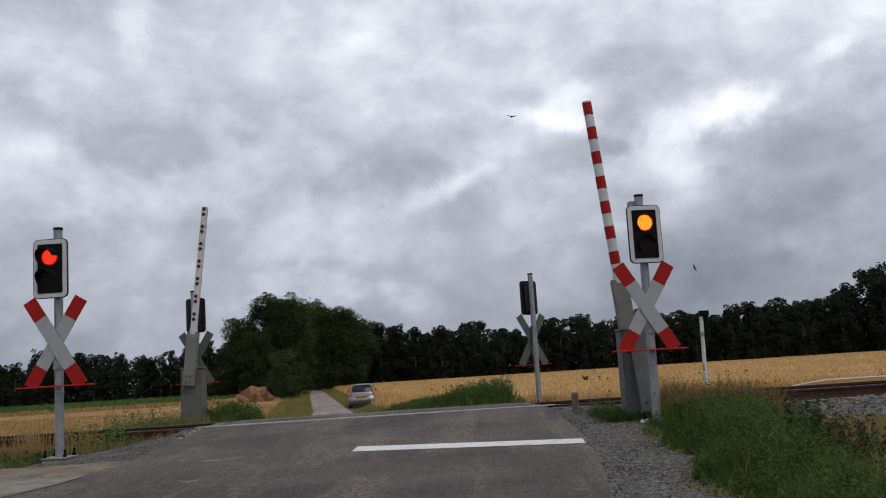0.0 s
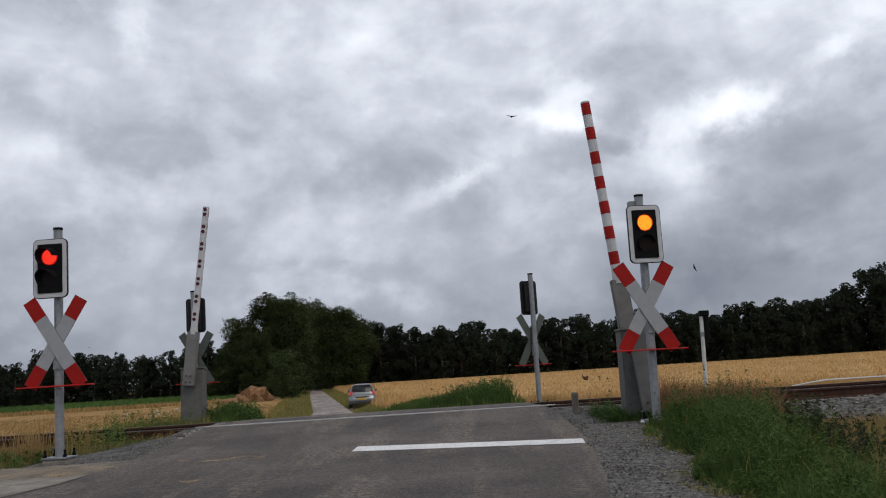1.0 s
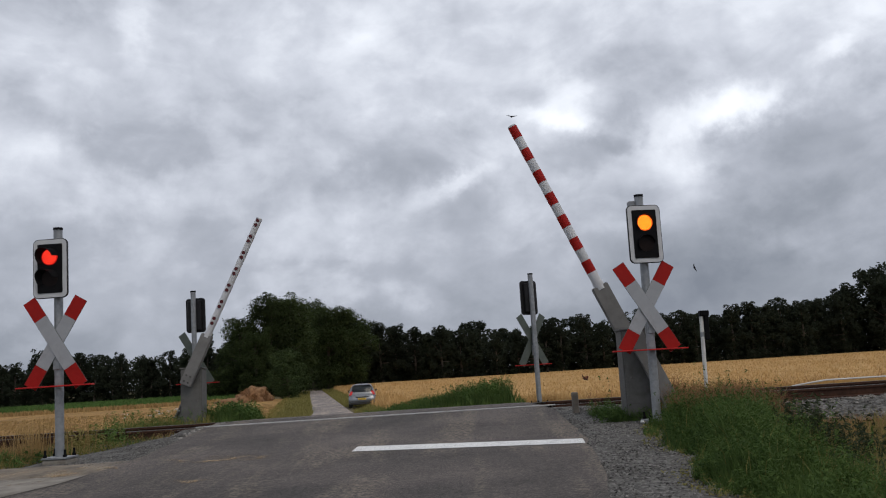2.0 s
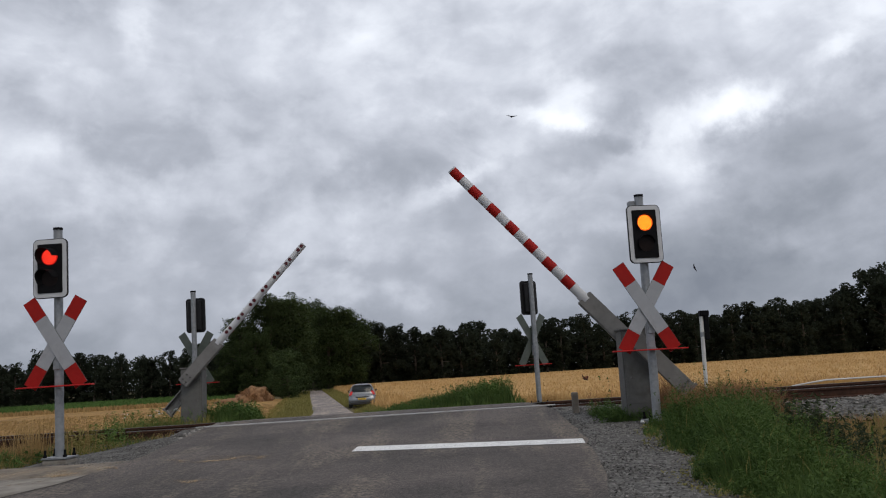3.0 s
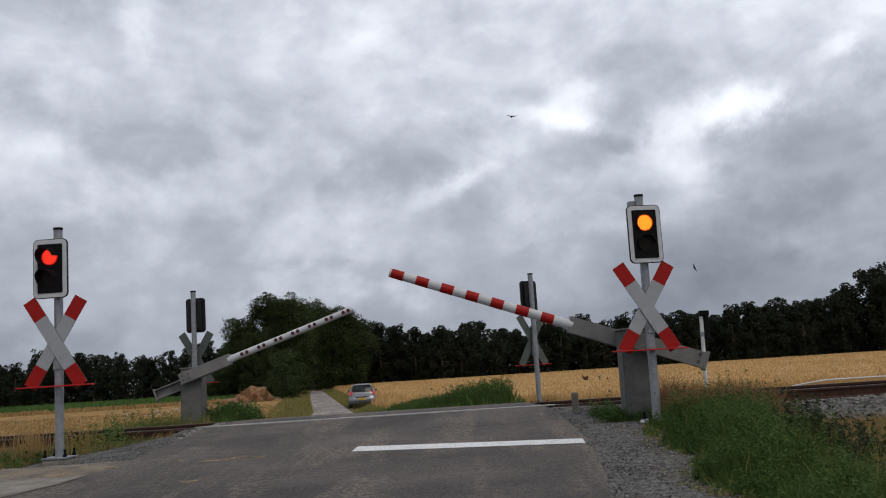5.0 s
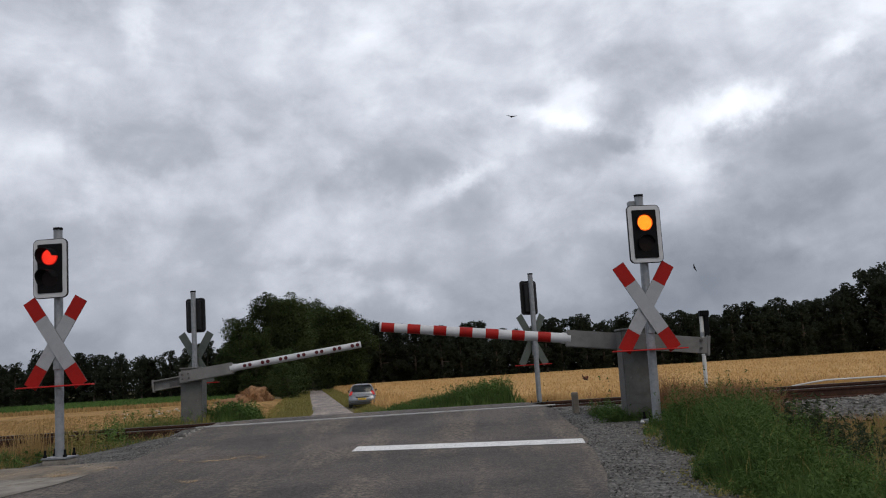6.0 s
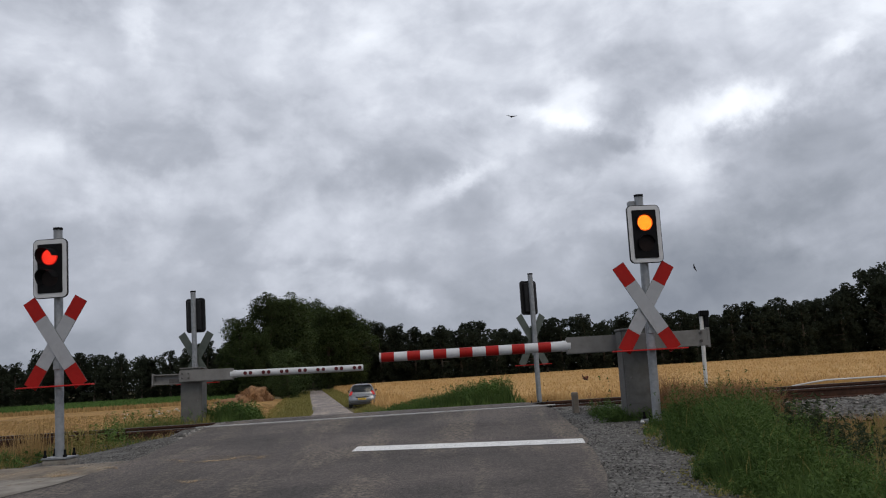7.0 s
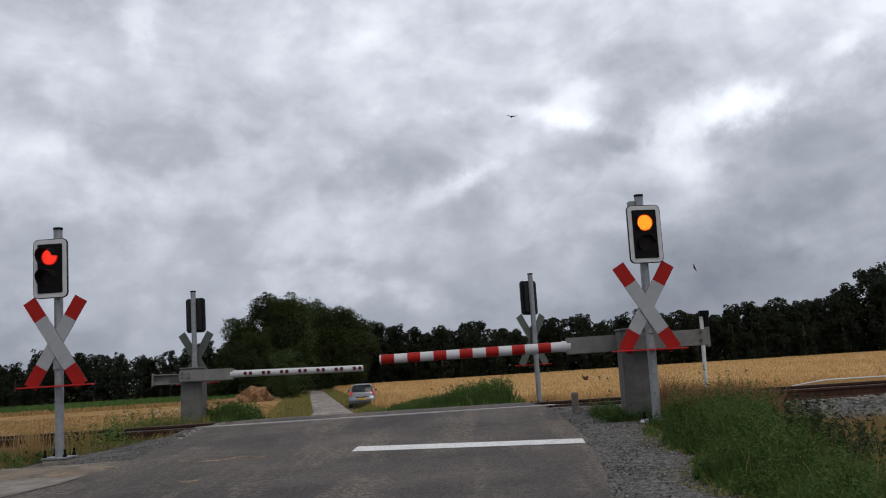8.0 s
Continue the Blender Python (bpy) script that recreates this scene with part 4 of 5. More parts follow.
def tree(name, seed, height, spread, count, leaf, material, low=0.22, clumps=60, widest=0.45):
    """A broadleaved tree: tapered trunk, limbs, and a crown of leaf clumps of many sizes with gaps and an uneven outline."""
    rng = np.random.default_rng(seed)
    thing = new(name)
    bm = bmesh.new()
    lean = Vector((rng.normal(0, 0.2), rng.normal(0, 0.2), 0))
    pts_ = [Vector((0, 0, -0.2)), Vector((0, 0, height * 0.2)) + lean * 0.3, Vector((0, 0, height * 0.45)) + lean, Vector((0, 0, height * 0.78)) + lean * 1.2]
    r0 = height * 0.022
    for a, b, ra, rb in zip(pts_, pts_[1:], (r0 * 1.3, r0, r0 * 0.75), (r0, r0 * 0.75, r0 * 0.3)):
        rod(bm, a, b, ra, rb, 8)
    centres, radii = [], []
    for i in range(clumps):
        a = i * 2.399 + rng.uniform(-0.5, 0.5)
        u = min(max((i + rng.uniform(0, 1)) / clumps, 0.0), 0.99)
        wide = (1 - abs(u - widest) / (widest if u < widest else 1 - widest) * 0.82) ** 0.45
        lump = 0.80 + 0.55 * noise.noise((2.0 * math.cos(a) + seed, 2.0 * math.sin(a), 3.0 * u))
        out = spread * wide * lump * (rng.uniform(0.62, 0.92) if rng.uniform() < 0.66 else rng.uniform(0.1, 0.6))
        centres.append((math.cos(a) * out + lean.x, math.sin(a) * out + lean.y, height * (low + 0.04 + (0.90 - low) * u * (0.94 + 0.1 * lump))))
        radii.append(spread * (0.17 + 0.19 * rng.uniform() ** 1.5))
        if i % 9 == 4:
            radii[-1] *= 0.6
            centres[-1] = tuple(v * k for v, k in zip(centres[-1], (1.22, 1.22, 1.04)))
        if i % 4 == 0:
            start = pts_[1].lerp(pts_[3], min(u * 0.8, 1.0))
            rod(bm, start, start.lerp(Vector(centres[-1]), 0.9), r0 * 0.35, r0 * 0.08, 5)
    part("trunk", bm, M_BARK, thing, "dark tapered trunk with limbs")
    c, r = np.array(centres), np.array(radii)
    pick = rng.choice(clumps, count, p=r ** 2 / (r ** 2).sum())
    d = unit(rng.normal(size=(count, 3)) + np.array([0, 0, 0.35]))
    rad = r[pick] * rng.uniform(0.25, 1.0, count) ** 0.4
    rad = rad * (1 + np.where(rng.uniform(size=count) < 0.2, np.abs(rng.normal(0, 0.22, count)), 0.0))
    p = c[pick] + d * rad[:, None] * np.array([1, 1, 0.72])
    p[:, 2] = np.maximum(p[:, 2], height * low * 0.6)
    nrm = unit(d * 0.5 + np.array([0, 0, 0.65]) + rng.normal(0, 0.45, (count, 3)))
    leaf_mesh("crown", leaves(p, nrm, leaf * rng.uniform(0.55, 1.3, count), 1.2), material, thing)
    return thing


rt = random.Random(5)
OAKS = [tree("tree", 10 + i, 10.0, 3.7, 26000, 0.095, M_LEAF, 0.02, 95, 0.42) for i in range(3)]
WOODS = [tree("tree", 30 + i, 10.0, 2.7, 5400, 0.165, M_LEAF2, 0.0, 60, (0.35, 0.5, 0.3, 0.45, 0.4)[i]) for i in range(5)]
REAR = [tree("tree", 50 + i, 10.0, 3.0, 3200, 0.21, M_LEAF2, 0.2, 34, 0.4) for i in range(3)]
used = set()


def stand(kinds, x, y, height, label, group):
    k = rt.choice(kinds)
    s_ = height / 10.0
    m = pose(x, y, ground_z(x, y) - 0.05, 0, 0, rt.uniform(0, 360)) @ Matrix.Diagonal((s_, s_, s_, 1))
    if k.name in used:
        ob = copy_thing(k, m @ Matrix.Diagonal((1 / k.scale.x,) * 3 + (1,)))
    else:
        ob = k
        used.add(k.name)
        ob.matrix_basis = m
    tagged(ob, label, "tree", group)


# grove along the far lane
for x, y, h in ((-27.2, 121, 11.3), (-24.0, 122, 14.0), (-21.7, 124, 13.9), (-23.2, 130, 14.3), (-28.8, 128, 10.0), (-16.6, 151, 13.6), (-18.6, 155, 13.6), (-24.5, 138, 14.2), (-19.6, 149, 14.2), (-24.5, 117, 9.0), (-30.5, 132, 8.6)):
    stand(OAKS, x, y, h * 0.95, "large dark green broadleaved tree beside the far lane", "grove beside the lane")
stand(OAKS, -25.4, 172, 16.4, "large dark green tree standing over the end of the lane", "grove beside the lane")
for x, y, h in ((-27.5, 186, 13.0), (-31.0, 182, 12.0), (-24.0, 182, 13.0)):
    stand(REAR, x, y, h, "dark tree standing over the end of the lane", "grove beside the lane")
# wood behind the wheat
SKYLINE = [(-19, 13.2), (-15, 12.2), (-9, 10.3), (-3.3, 9.0), (0.8, 10.7), (4.8, 10.8), (10.5, 8.6), (16.6, 10.2), (24.5, 10.2), (28.5, 8.0), (31.4, 10.5), (39, 9.9), (46, 9.9), (59, 11.0), (70, 11.2), (73, 14.8), (80, 16.0), (95, 14), (112, 13)]
x = -19.0
while x < 108:
    top = lerp_table(SKYLINE, x)
    stand(WOODS, x + rt.uniform(-0.6, 0.6), 160 + rt.uniform(-2, 3), top * rt.uniform(0.84, 1.03), "dark green tree at the wood edge behind the wheat", "wood behind the wheat")
    stand(REAR, x + rt.uniform(0.5, 2.0), 167 + rt.uniform(-2, 2), top * rt.uniform(0.9, 1.02), "dark green tree at the wood edge behind the wheat", "wood behind the wheat")
    x += rt.uniform(2.3, 3.9)
# wood behind the green crop
LEFTLINE = [(-130, 8), (-93, 8.3), (-88, 9), (-77.7, 10.9), (-73, 9.6), (-63, 8.6), (-58, 8.9), (-53, 10.0), (-47, 10.4), (-30, 11)]
x = -120.0
while x < -30:
    top = lerp_table(LEFTLINE, x)
    stand(WOODS, x + rt.uniform(-0.8, 0.8), 188 + rt.uniform(-3, 2), top * rt.uniform(0.95, 1.12), "dark tree in the wood behind the green crop", "wood behind the crop")
    if rt.random() < 0.6:
        stand(REAR, x + rt.uniform(0.8, 2.2), 196 + rt.uniform(-1, 2), top * rt.uniform(0.9, 1.05), "dark tree in the wood behind the green crop", "wood behind the crop")
    x += rt.uniform(2.2, 4.0)


def thicket(name, x0, x1, y0, y1, top, count, size, material, label):
    """Dense undergrowth of a wood: leaves from the ground up to an uneven top."""
    x, y = RNG.uniform(x0, x1, count), RNG.uniform(y0, y1, count)
    h = np.array([top * (0.75 + 0.3 * noise.noise((a * 0.22, b * 0.2, 0))) for a, b in zip(x, y)])
    p = np.stack((x, y, -1.0 + RNG.uniform(0, 1, count) ** 0.95 * h), -1)
    nrm = unit(RNG.normal(0, 0.7, (count, 3)) + np.array([0, -0.6, 0.4]))
    tagged(leaf_mesh(name, leaves(p, nrm, size * RNG.uniform(0.6, 1.3, count), 1.1), material), label, "undergrowth", kind="stuff")


thicket("woodland_undergrowth", -20.5, 112, 161.5, 170, 9.4, 60000, 0.29, M_LEAF2, "dense dark undergrowth of the wood")
thicket("woodland_undergrowth", -122, -28, 190, 197, 9.6, 30000, 0.30, M_LEAF2, "dense dark undergrowth of the wood")
thicket("woodland_undergrowth", -38, -19, 178, 190, 7.0, 16000, 0.30, M_LEAF2, "dense dark undergrowth at the end of the lane")
thicket("hedge_undergrowth", -32, -22.5, 119, 140, 5.0, 15000, 0.22, M_LEAF, "shaded undergrowth below the grove")

# round bush and straw heap
shrub = tree("bush", 78, 5.4, 2.65, 12000, 0.075, M_BUSH, 0.0, 46, 0.4)
shrub.matrix_basis = pose(-17.8, 101, ground_z(-17.8, 101) - 0.1)
tagged(shrub, "round green bush at the lane side", "bush")
M_STRAW = surface("straw_heap", [(0.3, (0.13, 0.065, 0.030)), (0.7, (0.30, 0.165, 0.075))], 3, 0.95, 0, 1.0, 14, ((0.12, 0.07, 0.035), 1.2, 0.6))
bm = bmesh.new()
bmesh.ops.create_icosphere(bm, subdivisions=4, radius=1.0)
for v_ in bm.verts:
    k = 1 + 0.42 * noise.noise(v_.co * 1.9) + 0.18 * noise.noise(v_.co * 5) + 0.08 * noise.noise(v_.co * 12)
    v_.co = Vector((v_.co.x * 1.75 * k, v_.co.y * 1.4 * k, max(v_.co.z, -0.1) * 1.55 * k))
heap = tagged(smooth(part("straw_heap", bm, M_STRAW), 60), "brown heap of straw and dung in the stubble", "heap")
heap.matrix_basis = pose(-20.3, 95, ground_z(-20.3, 95) - 0.05)
n = 2600
d = unit(RNG.normal(size=(n, 3)))
d[:, 2] = np.abs(d[:, 2])
p = d * np.array([1.75, 1.4, 1.5]) * RNG.uniform(0.85, 1.08, (n, 1)) + np.array([-20.3, 95, ground_z(-20.3, 95) - 0.1])
tagged(blades("loose_straw", p, RNG.uniform(0.10, 0.28, n), np.full(n, 0.05), np.full(n, 1.2), M_DRYRED), "loose brown straw sticking out of the heap", "straw", kind="stuff")
bm = bmesh.new()
bmesh.ops.create_icosphere(bm, subdivisions=3, radius=1.0)
for v_ in bm.verts:
    k = 1 + 0.3 * noise.noise(v_.co * 1.9 + Vector((3, 0, 0)))
    v_.co = Vector((v_.co.x * 2.2 * k, v_.co.y * 1.2 * k, max(v_.co.z, -0.1) * 0.6 * k))
heap = tagged(smooth(part("straw_heap", bm, M_STRAW), 60), "low spread-out straw beside the heap", "heap")
heap.matrix_basis = pose(-22.6, 94.5, ground_z(-22.6, 94.5) - 0.05)


# ---------------------------------------------------------------- parked car
def hatchback():
    car = new("car")
    paint = surface("blue_grey_car_paint", [(0.3, (0.165, 0.18, 0.20)), (0.7, (0.20, 0.215, 0.235))], 2, 0.3, 0.4, 0.02, 200)
    glass = surface("dark_car_glass", [(0.3, (0.03, 0.04, 0.045)), (0.7, (0.05, 0.06, 0.065))], 2, 0.08, 0, 0, 10)
    lampm = surface("red_tail_lens", [(0.3, (0.50, 0.012, 0.012)), (0.7, (0.62, 0.03, 0.03))], 8, 0.3, 0, 0, 10)
    plastic = surface("black_trim", [(0.3, (0.02, 0.02, 0.02)), (0.7, (0.035, 0.035, 0.035))], 8, 0.6, 0, 0.05, 80)
    yellow = surface("yellow_plate", [(0.3, (0.65, 0.42, 0.04)), (0.7, (0.75, 0.5, 0.06))], 8, 0.4, 0, 0, 10)
    # levels of the body: height, half width, rear and front end, corner radius
    levels = [(0.20, 0.70, 0.16, 3.80, 0.25), (0.28, 0.80, 0.05, 3.92, 0.28), (0.42, 0.85, -0.01, 3.98, 0.3), (0.58, 0.862, 0.0, 3.97, 0.32), (0.62, 0.862, 0.05, 3.95, 0.32), (0.80, 0.855, 0.08, 3.86, 0.34), (0.93, 0.825, 0.13, 3.30, 0.36), (1.00, 0.79, 0.17, 2.95, 0.38), (1.20, 0.715, 0.29, 2.50, 0.38), (1.36, 0.635, 0.41, 2.18, 0.36), (1.45, 0.55, 0.55, 1.95, 0.36), (1.49, 0.36, 0.85, 1.65, 0.3)]

    def ring_at(z, hw, y0, y1, r):
        out = []
        for cx, cy, a0 in ((hw - r, y1 - r, 0), (-hw + r, y1 - r, 90), (-hw + r, y0 + r, 180), (hw - r, y0 + r, 270)):
            for i in range(6):
                a = radians(a0 + 90 * i / 5)
                out.append((cx + r * math.cos(a), cy + r * math.sin(a) * (1.0 if cy > 1 else 0.45) - (0 if cy > 1 else 0.55 * r), z))
        return out

    bm = bmesh.new()
    rings = [[bm.verts.new(v_) for v_ in ring_at(*lv)] for lv in levels]
    for p, q in zip(rings, rings[1:]):
        for i in range(len(p)):
            j = (i + 1) % len(p)
            bm.faces.new((p[i], p[j], q[j], q[i]))
    bm.faces.new(rings[0][::-1])
    bm.faces.new(rings[-1])
    bmesh.ops.recalc_face_normals(bm, faces=bm.faces)
    smooth(part("body", bm, paint, car), 50)

    def rear_patch(z0, z1, w0, w1, out, corner):
        """A curved rounded patch lying on the rear of the body."""
        bm = bmesh.new()
        rear = [(lv[0], lv[2]) for lv in levels]
        grid = []
        for j in range(9):
            u = j / 8
            z = z0 + (z1 - z0) * u
            w = w0 + (w1 - w0) * u - corner * (max(0.0, 0.2 - u) + max(0.0, u - 0.8)) * 5
            row = []
            for i in range(13):
                x = w * (2 * i / 12 - 1)
                row.append(bm.verts.new((x, lerp_table(rear, z) - out + 0.10 * (abs(x) / 0.8) ** 3, z)))
            grid.append(row)
        for p, q in zip(grid, grid[1:]):
            for i in range(12):
                bm.faces.new((p[i], p[i + 1], q[i + 1], q[i]))
        bmesh.ops.solidify(bm, geom=bm.faces[:], thickness=-0.03)
        return bm

    smooth(part("window_surround", rear_patch(0.985, 1.40, 0.70, 0.57, 0.022, 0.06), plastic, car, "black window surround"))
    smooth(part("rear_window", rear_patch(1.02, 1.35, 0.61, 0.50, 0.034, 0.08), glass, car, "dark rear window"))
    smooth(part("tailgate_trim", rear_patch(0.64, 0.70, 0.42, 0.42, 0.02, 0.02), plastic, car, "dark handle recess"))
    for s_ in (-1, 1):
        bm = bmesh.new()
        box(bm, s_ * 0.735 - 0.11, s_ * 0.735 + 0.11, 0.07, 0.34, 0.76, 1.05, 0.045, 3)
        for v_ in bm.verts:
            v_.co.x -= s_ * 0.10 * (v_.co.z - 0.78) / 0.25
            v_.co.y += 0.10 * (v_.co.z - 0.78) / 0.25
        part("tail_light", bm, lampm, car, "red tail light")
        bm = bmesh.new()
        box(bm, s_ * 0.90 - 0.06, s_ * 0.90 + 0.06, 2.45, 2.55, 0.95, 1.1, 0.03, 2)
        part("side_mirror", bm, plastic, car)
        bm = bmesh.new()
        box(bm, s_ * 0.845 - 0.005, s_ * 0.845 + 0.005, 0.7, 2.4, 1.0, 1.28, 0.0)
        for v_ in bm.verts:
            if v_.co.z > 1.2:
                v_.co.x -= s_ * 0.12
        part("side_window", bm, glass, car)
        for yy in (0.75, 3.2):
            bm = bmesh.new()
            rod(bm, (s_ * 0.68, yy, 0.30), (s_ * 0.87, yy, 0.30), 0.30, n=24)
            tyre = part("wheel", bm, plastic, car)
            bm = bmesh.new()
            rod(bm, (s_ * 0.86, yy, 0.30), (s_ * 0.88, yy, 0.30), 0.2, n=20)
            part("rim", bm, M_GALV, tyre)
    bm = bmesh.new()
    box(bm, -0.76, 0.76, -0.04, 0.14, 0.38, 0.56, 0.05, 3)
    part("rear_bumper", bm, paint, car)
    bm = bmesh.new()
    box(bm, -0.74, 0.74, -0.055, 0.10, 0.22, 0.37, 0.02)
    part("bumper_skirt", bm, plastic, car)
    bm = bmesh.new()
    box(bm, -0.26, 0.26, -0.062, -0.04, 0.50, 0.61, 0.004)
    pl = part("licence_plate", bm, yellow, car, "yellow licence plate")
    for x in (-0.16, -0.02, 0.12):
        bm = bmesh.new()
        box(bm, x - 0.04, x + 0.05, -0.066, -0.060, 0.53, 0.58)
        part("plate_bar", bm, plastic, pl)
    bm = bmesh.new()
    box(bm, -0.52, 0.52, 0.36, 0.56, 1.405, 1.44, 0.015)
    part("roof_spoiler", bm, paint, car)
    bm = bmesh.new()
    rod(bm, (0, 0.6, 1.45), (0, 0.35, 1.66), 0.008, n=6)
    part("aerial", bm, plastic, car)
    return car


car = tagged(hatchback(), "small blue-grey hatchback parked on the far lane", "car")
car.matrix_basis = pose(-5.74, 59, road_z(59) - 0.03, 0, 0, 4.6)


# ---------------------------------------------------------------- verge plants
def scatter(count, x0, x1, y0, y1, keep=None, power=1.0):
    x, y = RNG.uniform(x0, x1, count), y0 + (y1 - y0) * RNG.uniform(0, 1, count) ** power
    if keep is not None:
        ok = np.array([keep(a, b) for a, b in zip(x, y)])
        x, y = x[ok], y[ok]
    return x, y


def clump(x, y, k=0.7, seed=0.0):
    return noise.noise((x * k, y * k, seed))


def weeds(name, x, y, height, leaf, per, material, label, spread=0.10):
    """Leafy weeds: for each plant an upright stem with leaves set round it."""
    pts = on_ground(x, y)
    n = len(pts)
    h = height * RNG.uniform(0.5, 1.15, n)
    u = RNG.uniform(0.05, 1.0, (n, per))
    a = RNG.uniform(0, 6.28, (n, per))
    rad = spread * (1.15 - u) * RNG.uniform(0.3, 1.2, (n, per))
    tip = RNG.normal(0, 0.16, (n, 2)) * h[:, None]
    bend = u ** 1.6
    p = np.stack((pts[:, None, 0] + rad * np.cos(a) + bend * tip[:, None, 0], pts[:, None, 1] + rad * np.sin(a) + bend * tip[:, None, 1], pts[:, None, 2] + u * h[:, None]), -1).reshape(-1, 3)
    nrm = unit(np.stack((np.cos(a) * 0.5, np.sin(a) * 0.5, np.full_like(a, 0.8)), -1).reshape(-1, 3) + RNG.normal(0, 0.35, (n * per, 3)))
    return tagged(leaf_mesh(name, leaves(p, nrm, leaf * RNG.uniform(0.5, 1.2, n * per), 2.6), material), label, "weeds", kind="stuff")


def grass(name, x, y, height, width, lean, material, label):
    n = len(x)
    height = height * np.array([1 + 0.5 * clump(a, b, 1.7, 21) for a, b in zip(x, y)])
    return tagged(blades(name, on_ground(x, y, 0.02), height * RNG.uniform(0.45, 1.15, n), width * RNG.uniform(0.6, 1.3, n), np.full(n, lean), material), label, "grass", kind="stuff")


def bank_edge(x, y):
    return 1.95 + 0.092 * (y - 6.9) + 0.26 * clump(x, y, 1.3, 2) + 0.20 * clump(x, y, 4.0, 12) + (0.5 if y > 12 else 0.0)


def bank_back(x, y):
    """Where the green growth of the bank gives way to drier grass."""
    return 2.78 + 0.17 * (y - 6.5) + 0.32 * clump(x, y, 1.1, 5)


def bank(x, y):
    return x > bank_edge(x, y)


# bank beside the approach: tall green grass, with drier and darker stands
def bank_height(x, y):
    return np.array([(0.47 - 0.30 * min(max(a - bank_back(a, b) + 0.25, 0), 0.8) + 0.24 * clump(a, b, 1.5, 8) + 0.22 * clump(a, b, 4.2, 14)) * min(0.75 + 0.2 * max(b - 6.8, 0), 1.0) * (1 - 0.13 * max(b - 9.8, 0)) * min(0.30 + 1.3 * max(a - bank_edge(a, b), 0), 1.0) for a, b in zip(x, y)])


x, y = scatter(90000, 1.7, 4.2, 4.4, 13.2, lambda a, b: bank(a, b) and clump(a, b, 3.0, 44) > -0.22 and a < bank_back(a, b))
grass("tall_grass", x, y, bank_height(x, y), 0.009, 0.30, M_GRASS, "tall green grass on the bank")
x, y = scatter(15000, 2.3, 6.5, 5, 12.2, lambda a, b: a > bank_back(a, b) - 0.15 and clump(a, b, 1.4, 29) > -0.25)
grass("dry_grass", x, y, 0.34, 0.007, 0.45, M_DRY, "dry straw-coloured grass on the bank")
x, y = scatter(12000, 2.3, 6.5, 5, 12.2, lambda a, b: a > bank_back(a, b) - 0.1 and clump(a, b, 1.2, 33) > -0.05)
grass("olive_grass", x, y, 0.36, 0.009, 0.45, M_VERGE, "olive half-dry grass behind the green growth")
x, y = scatter(9000, 2.3, 6.5, 5, 12.0, lambda a, b: a > bank_back(a, b) - 0.1 and clump(a, b, 1.2, 35) > 0.05)
grass("olive_grass", x, y, 0.30, 0.009, 0.45, M_DRYRED, "reddish dry grass behind the green growth")
x, y = scatter(9500, 1.8, 4.0, 5.0, 12.8, lambda a, b: bank(a, b) and clump(a, b, 2.6, 11) > 0.0 and a < bank_back(a, b) + 0.05)
weeds("bank_weeds", x, y, bank_height(x, y) * 1.15, 0.0095, 30, M_WEED, "leafy green weeds between the grass", 0.055)
x, y = scatter(900, 1.9, 3.7, 5.2, 12.6, lambda a, b: bank_edge(a, b) + 0.2 < a < bank_back(a, b) + 0.1 and clump(a, b, 1.6, 23) > 0.0)
weeds("leafy_spires", x, y, bank_height(x, y) * 1.5, 0.010, 34, M_GRASS, "slender upright green weeds above the grass", 0.04)
x, y = scatter(1500, 1.7, 3.2, 5.0, 12.0, lambda a, b: -0.12 < a - bank_edge(a, b) < 0.35)
weeds("edge_weeds", x, y, 0.13, 0.009, 16, M_VERGE, "low yellowish weeds creeping onto the gravel", 0.10)
x, y = scatter(420, 2.75, 3.4, 10.6, 12.2)
weeds("bank_weeds", x, y, 0.42, 0.011, 24, M_WEED, "leafy green weeds by the signal foot", 0.08)
x, y = scatter(11000, 2.9, 4.15, 11.3, 13.4)
grass("reddish_dry_grass", x, y, 0.66, 0.006, 0.4, M_DRYRED, "reddish dry grass beside the signal")
x, y = scatter(160, 3.5, 4.1, 12.9, 13.6)
weeds("verge_weeds", x, y, 0.60, 0.011, 26, M_VERGE, "yellowish weeds beside the post", 0.1)
x, y = scatter(300, 3.15, 4.4, 7.6, 9.6, lambda a, b: clump(a, b, 1.6, 37) > 0.0)
weeds("dock_plants", x, y, 0.44, 0.013, 36, M_DOCK, "dark broad-leaved dock plants", 0.09)
x, y = RNG.normal(3.42, 0.12, 90), RNG.normal(9.1, 0.28, 90)
weeds("dock_plants", x, y, 0.58, 0.014, 40, M_DOCK, "tall dark dock plants at the edge of the green growth", 0.09)
x, y = scatter(240, 2.85, 3.9, 6.2, 7.6)
weeds("dock_plants", x, y, 0.30, 0.012, 26, M_DOCK, "dark broad-leaved dock plants", 0.09)
x, y = scatter(24000, 3.2, 8.5, 6.5, 13.8)
grass("dry_grass", x, y, np.where(y > 11.5, 0.12, 0.20), 0.007, 0.45, M_DRY, "short dry grass beside the track bed")
x, y = scatter(17000, 4.0, 9.0, 9.0, 13.5)
grass("dry_grass", x, y, 0.17, 0.009, 0.5, M_DRYRED, "short brown grass beside the track bed")
x, y = scatter(12000, 3.8, 10, 7.0, 13.3, lambda a, b: clump(a, b, 0.9, 17) > 0.1)
grass("short_grass", x, y, np.where(y > 11.5, 0.12, 0.24), 0.008, 0.45, M_VERGE, "short yellowish grass between the dry")
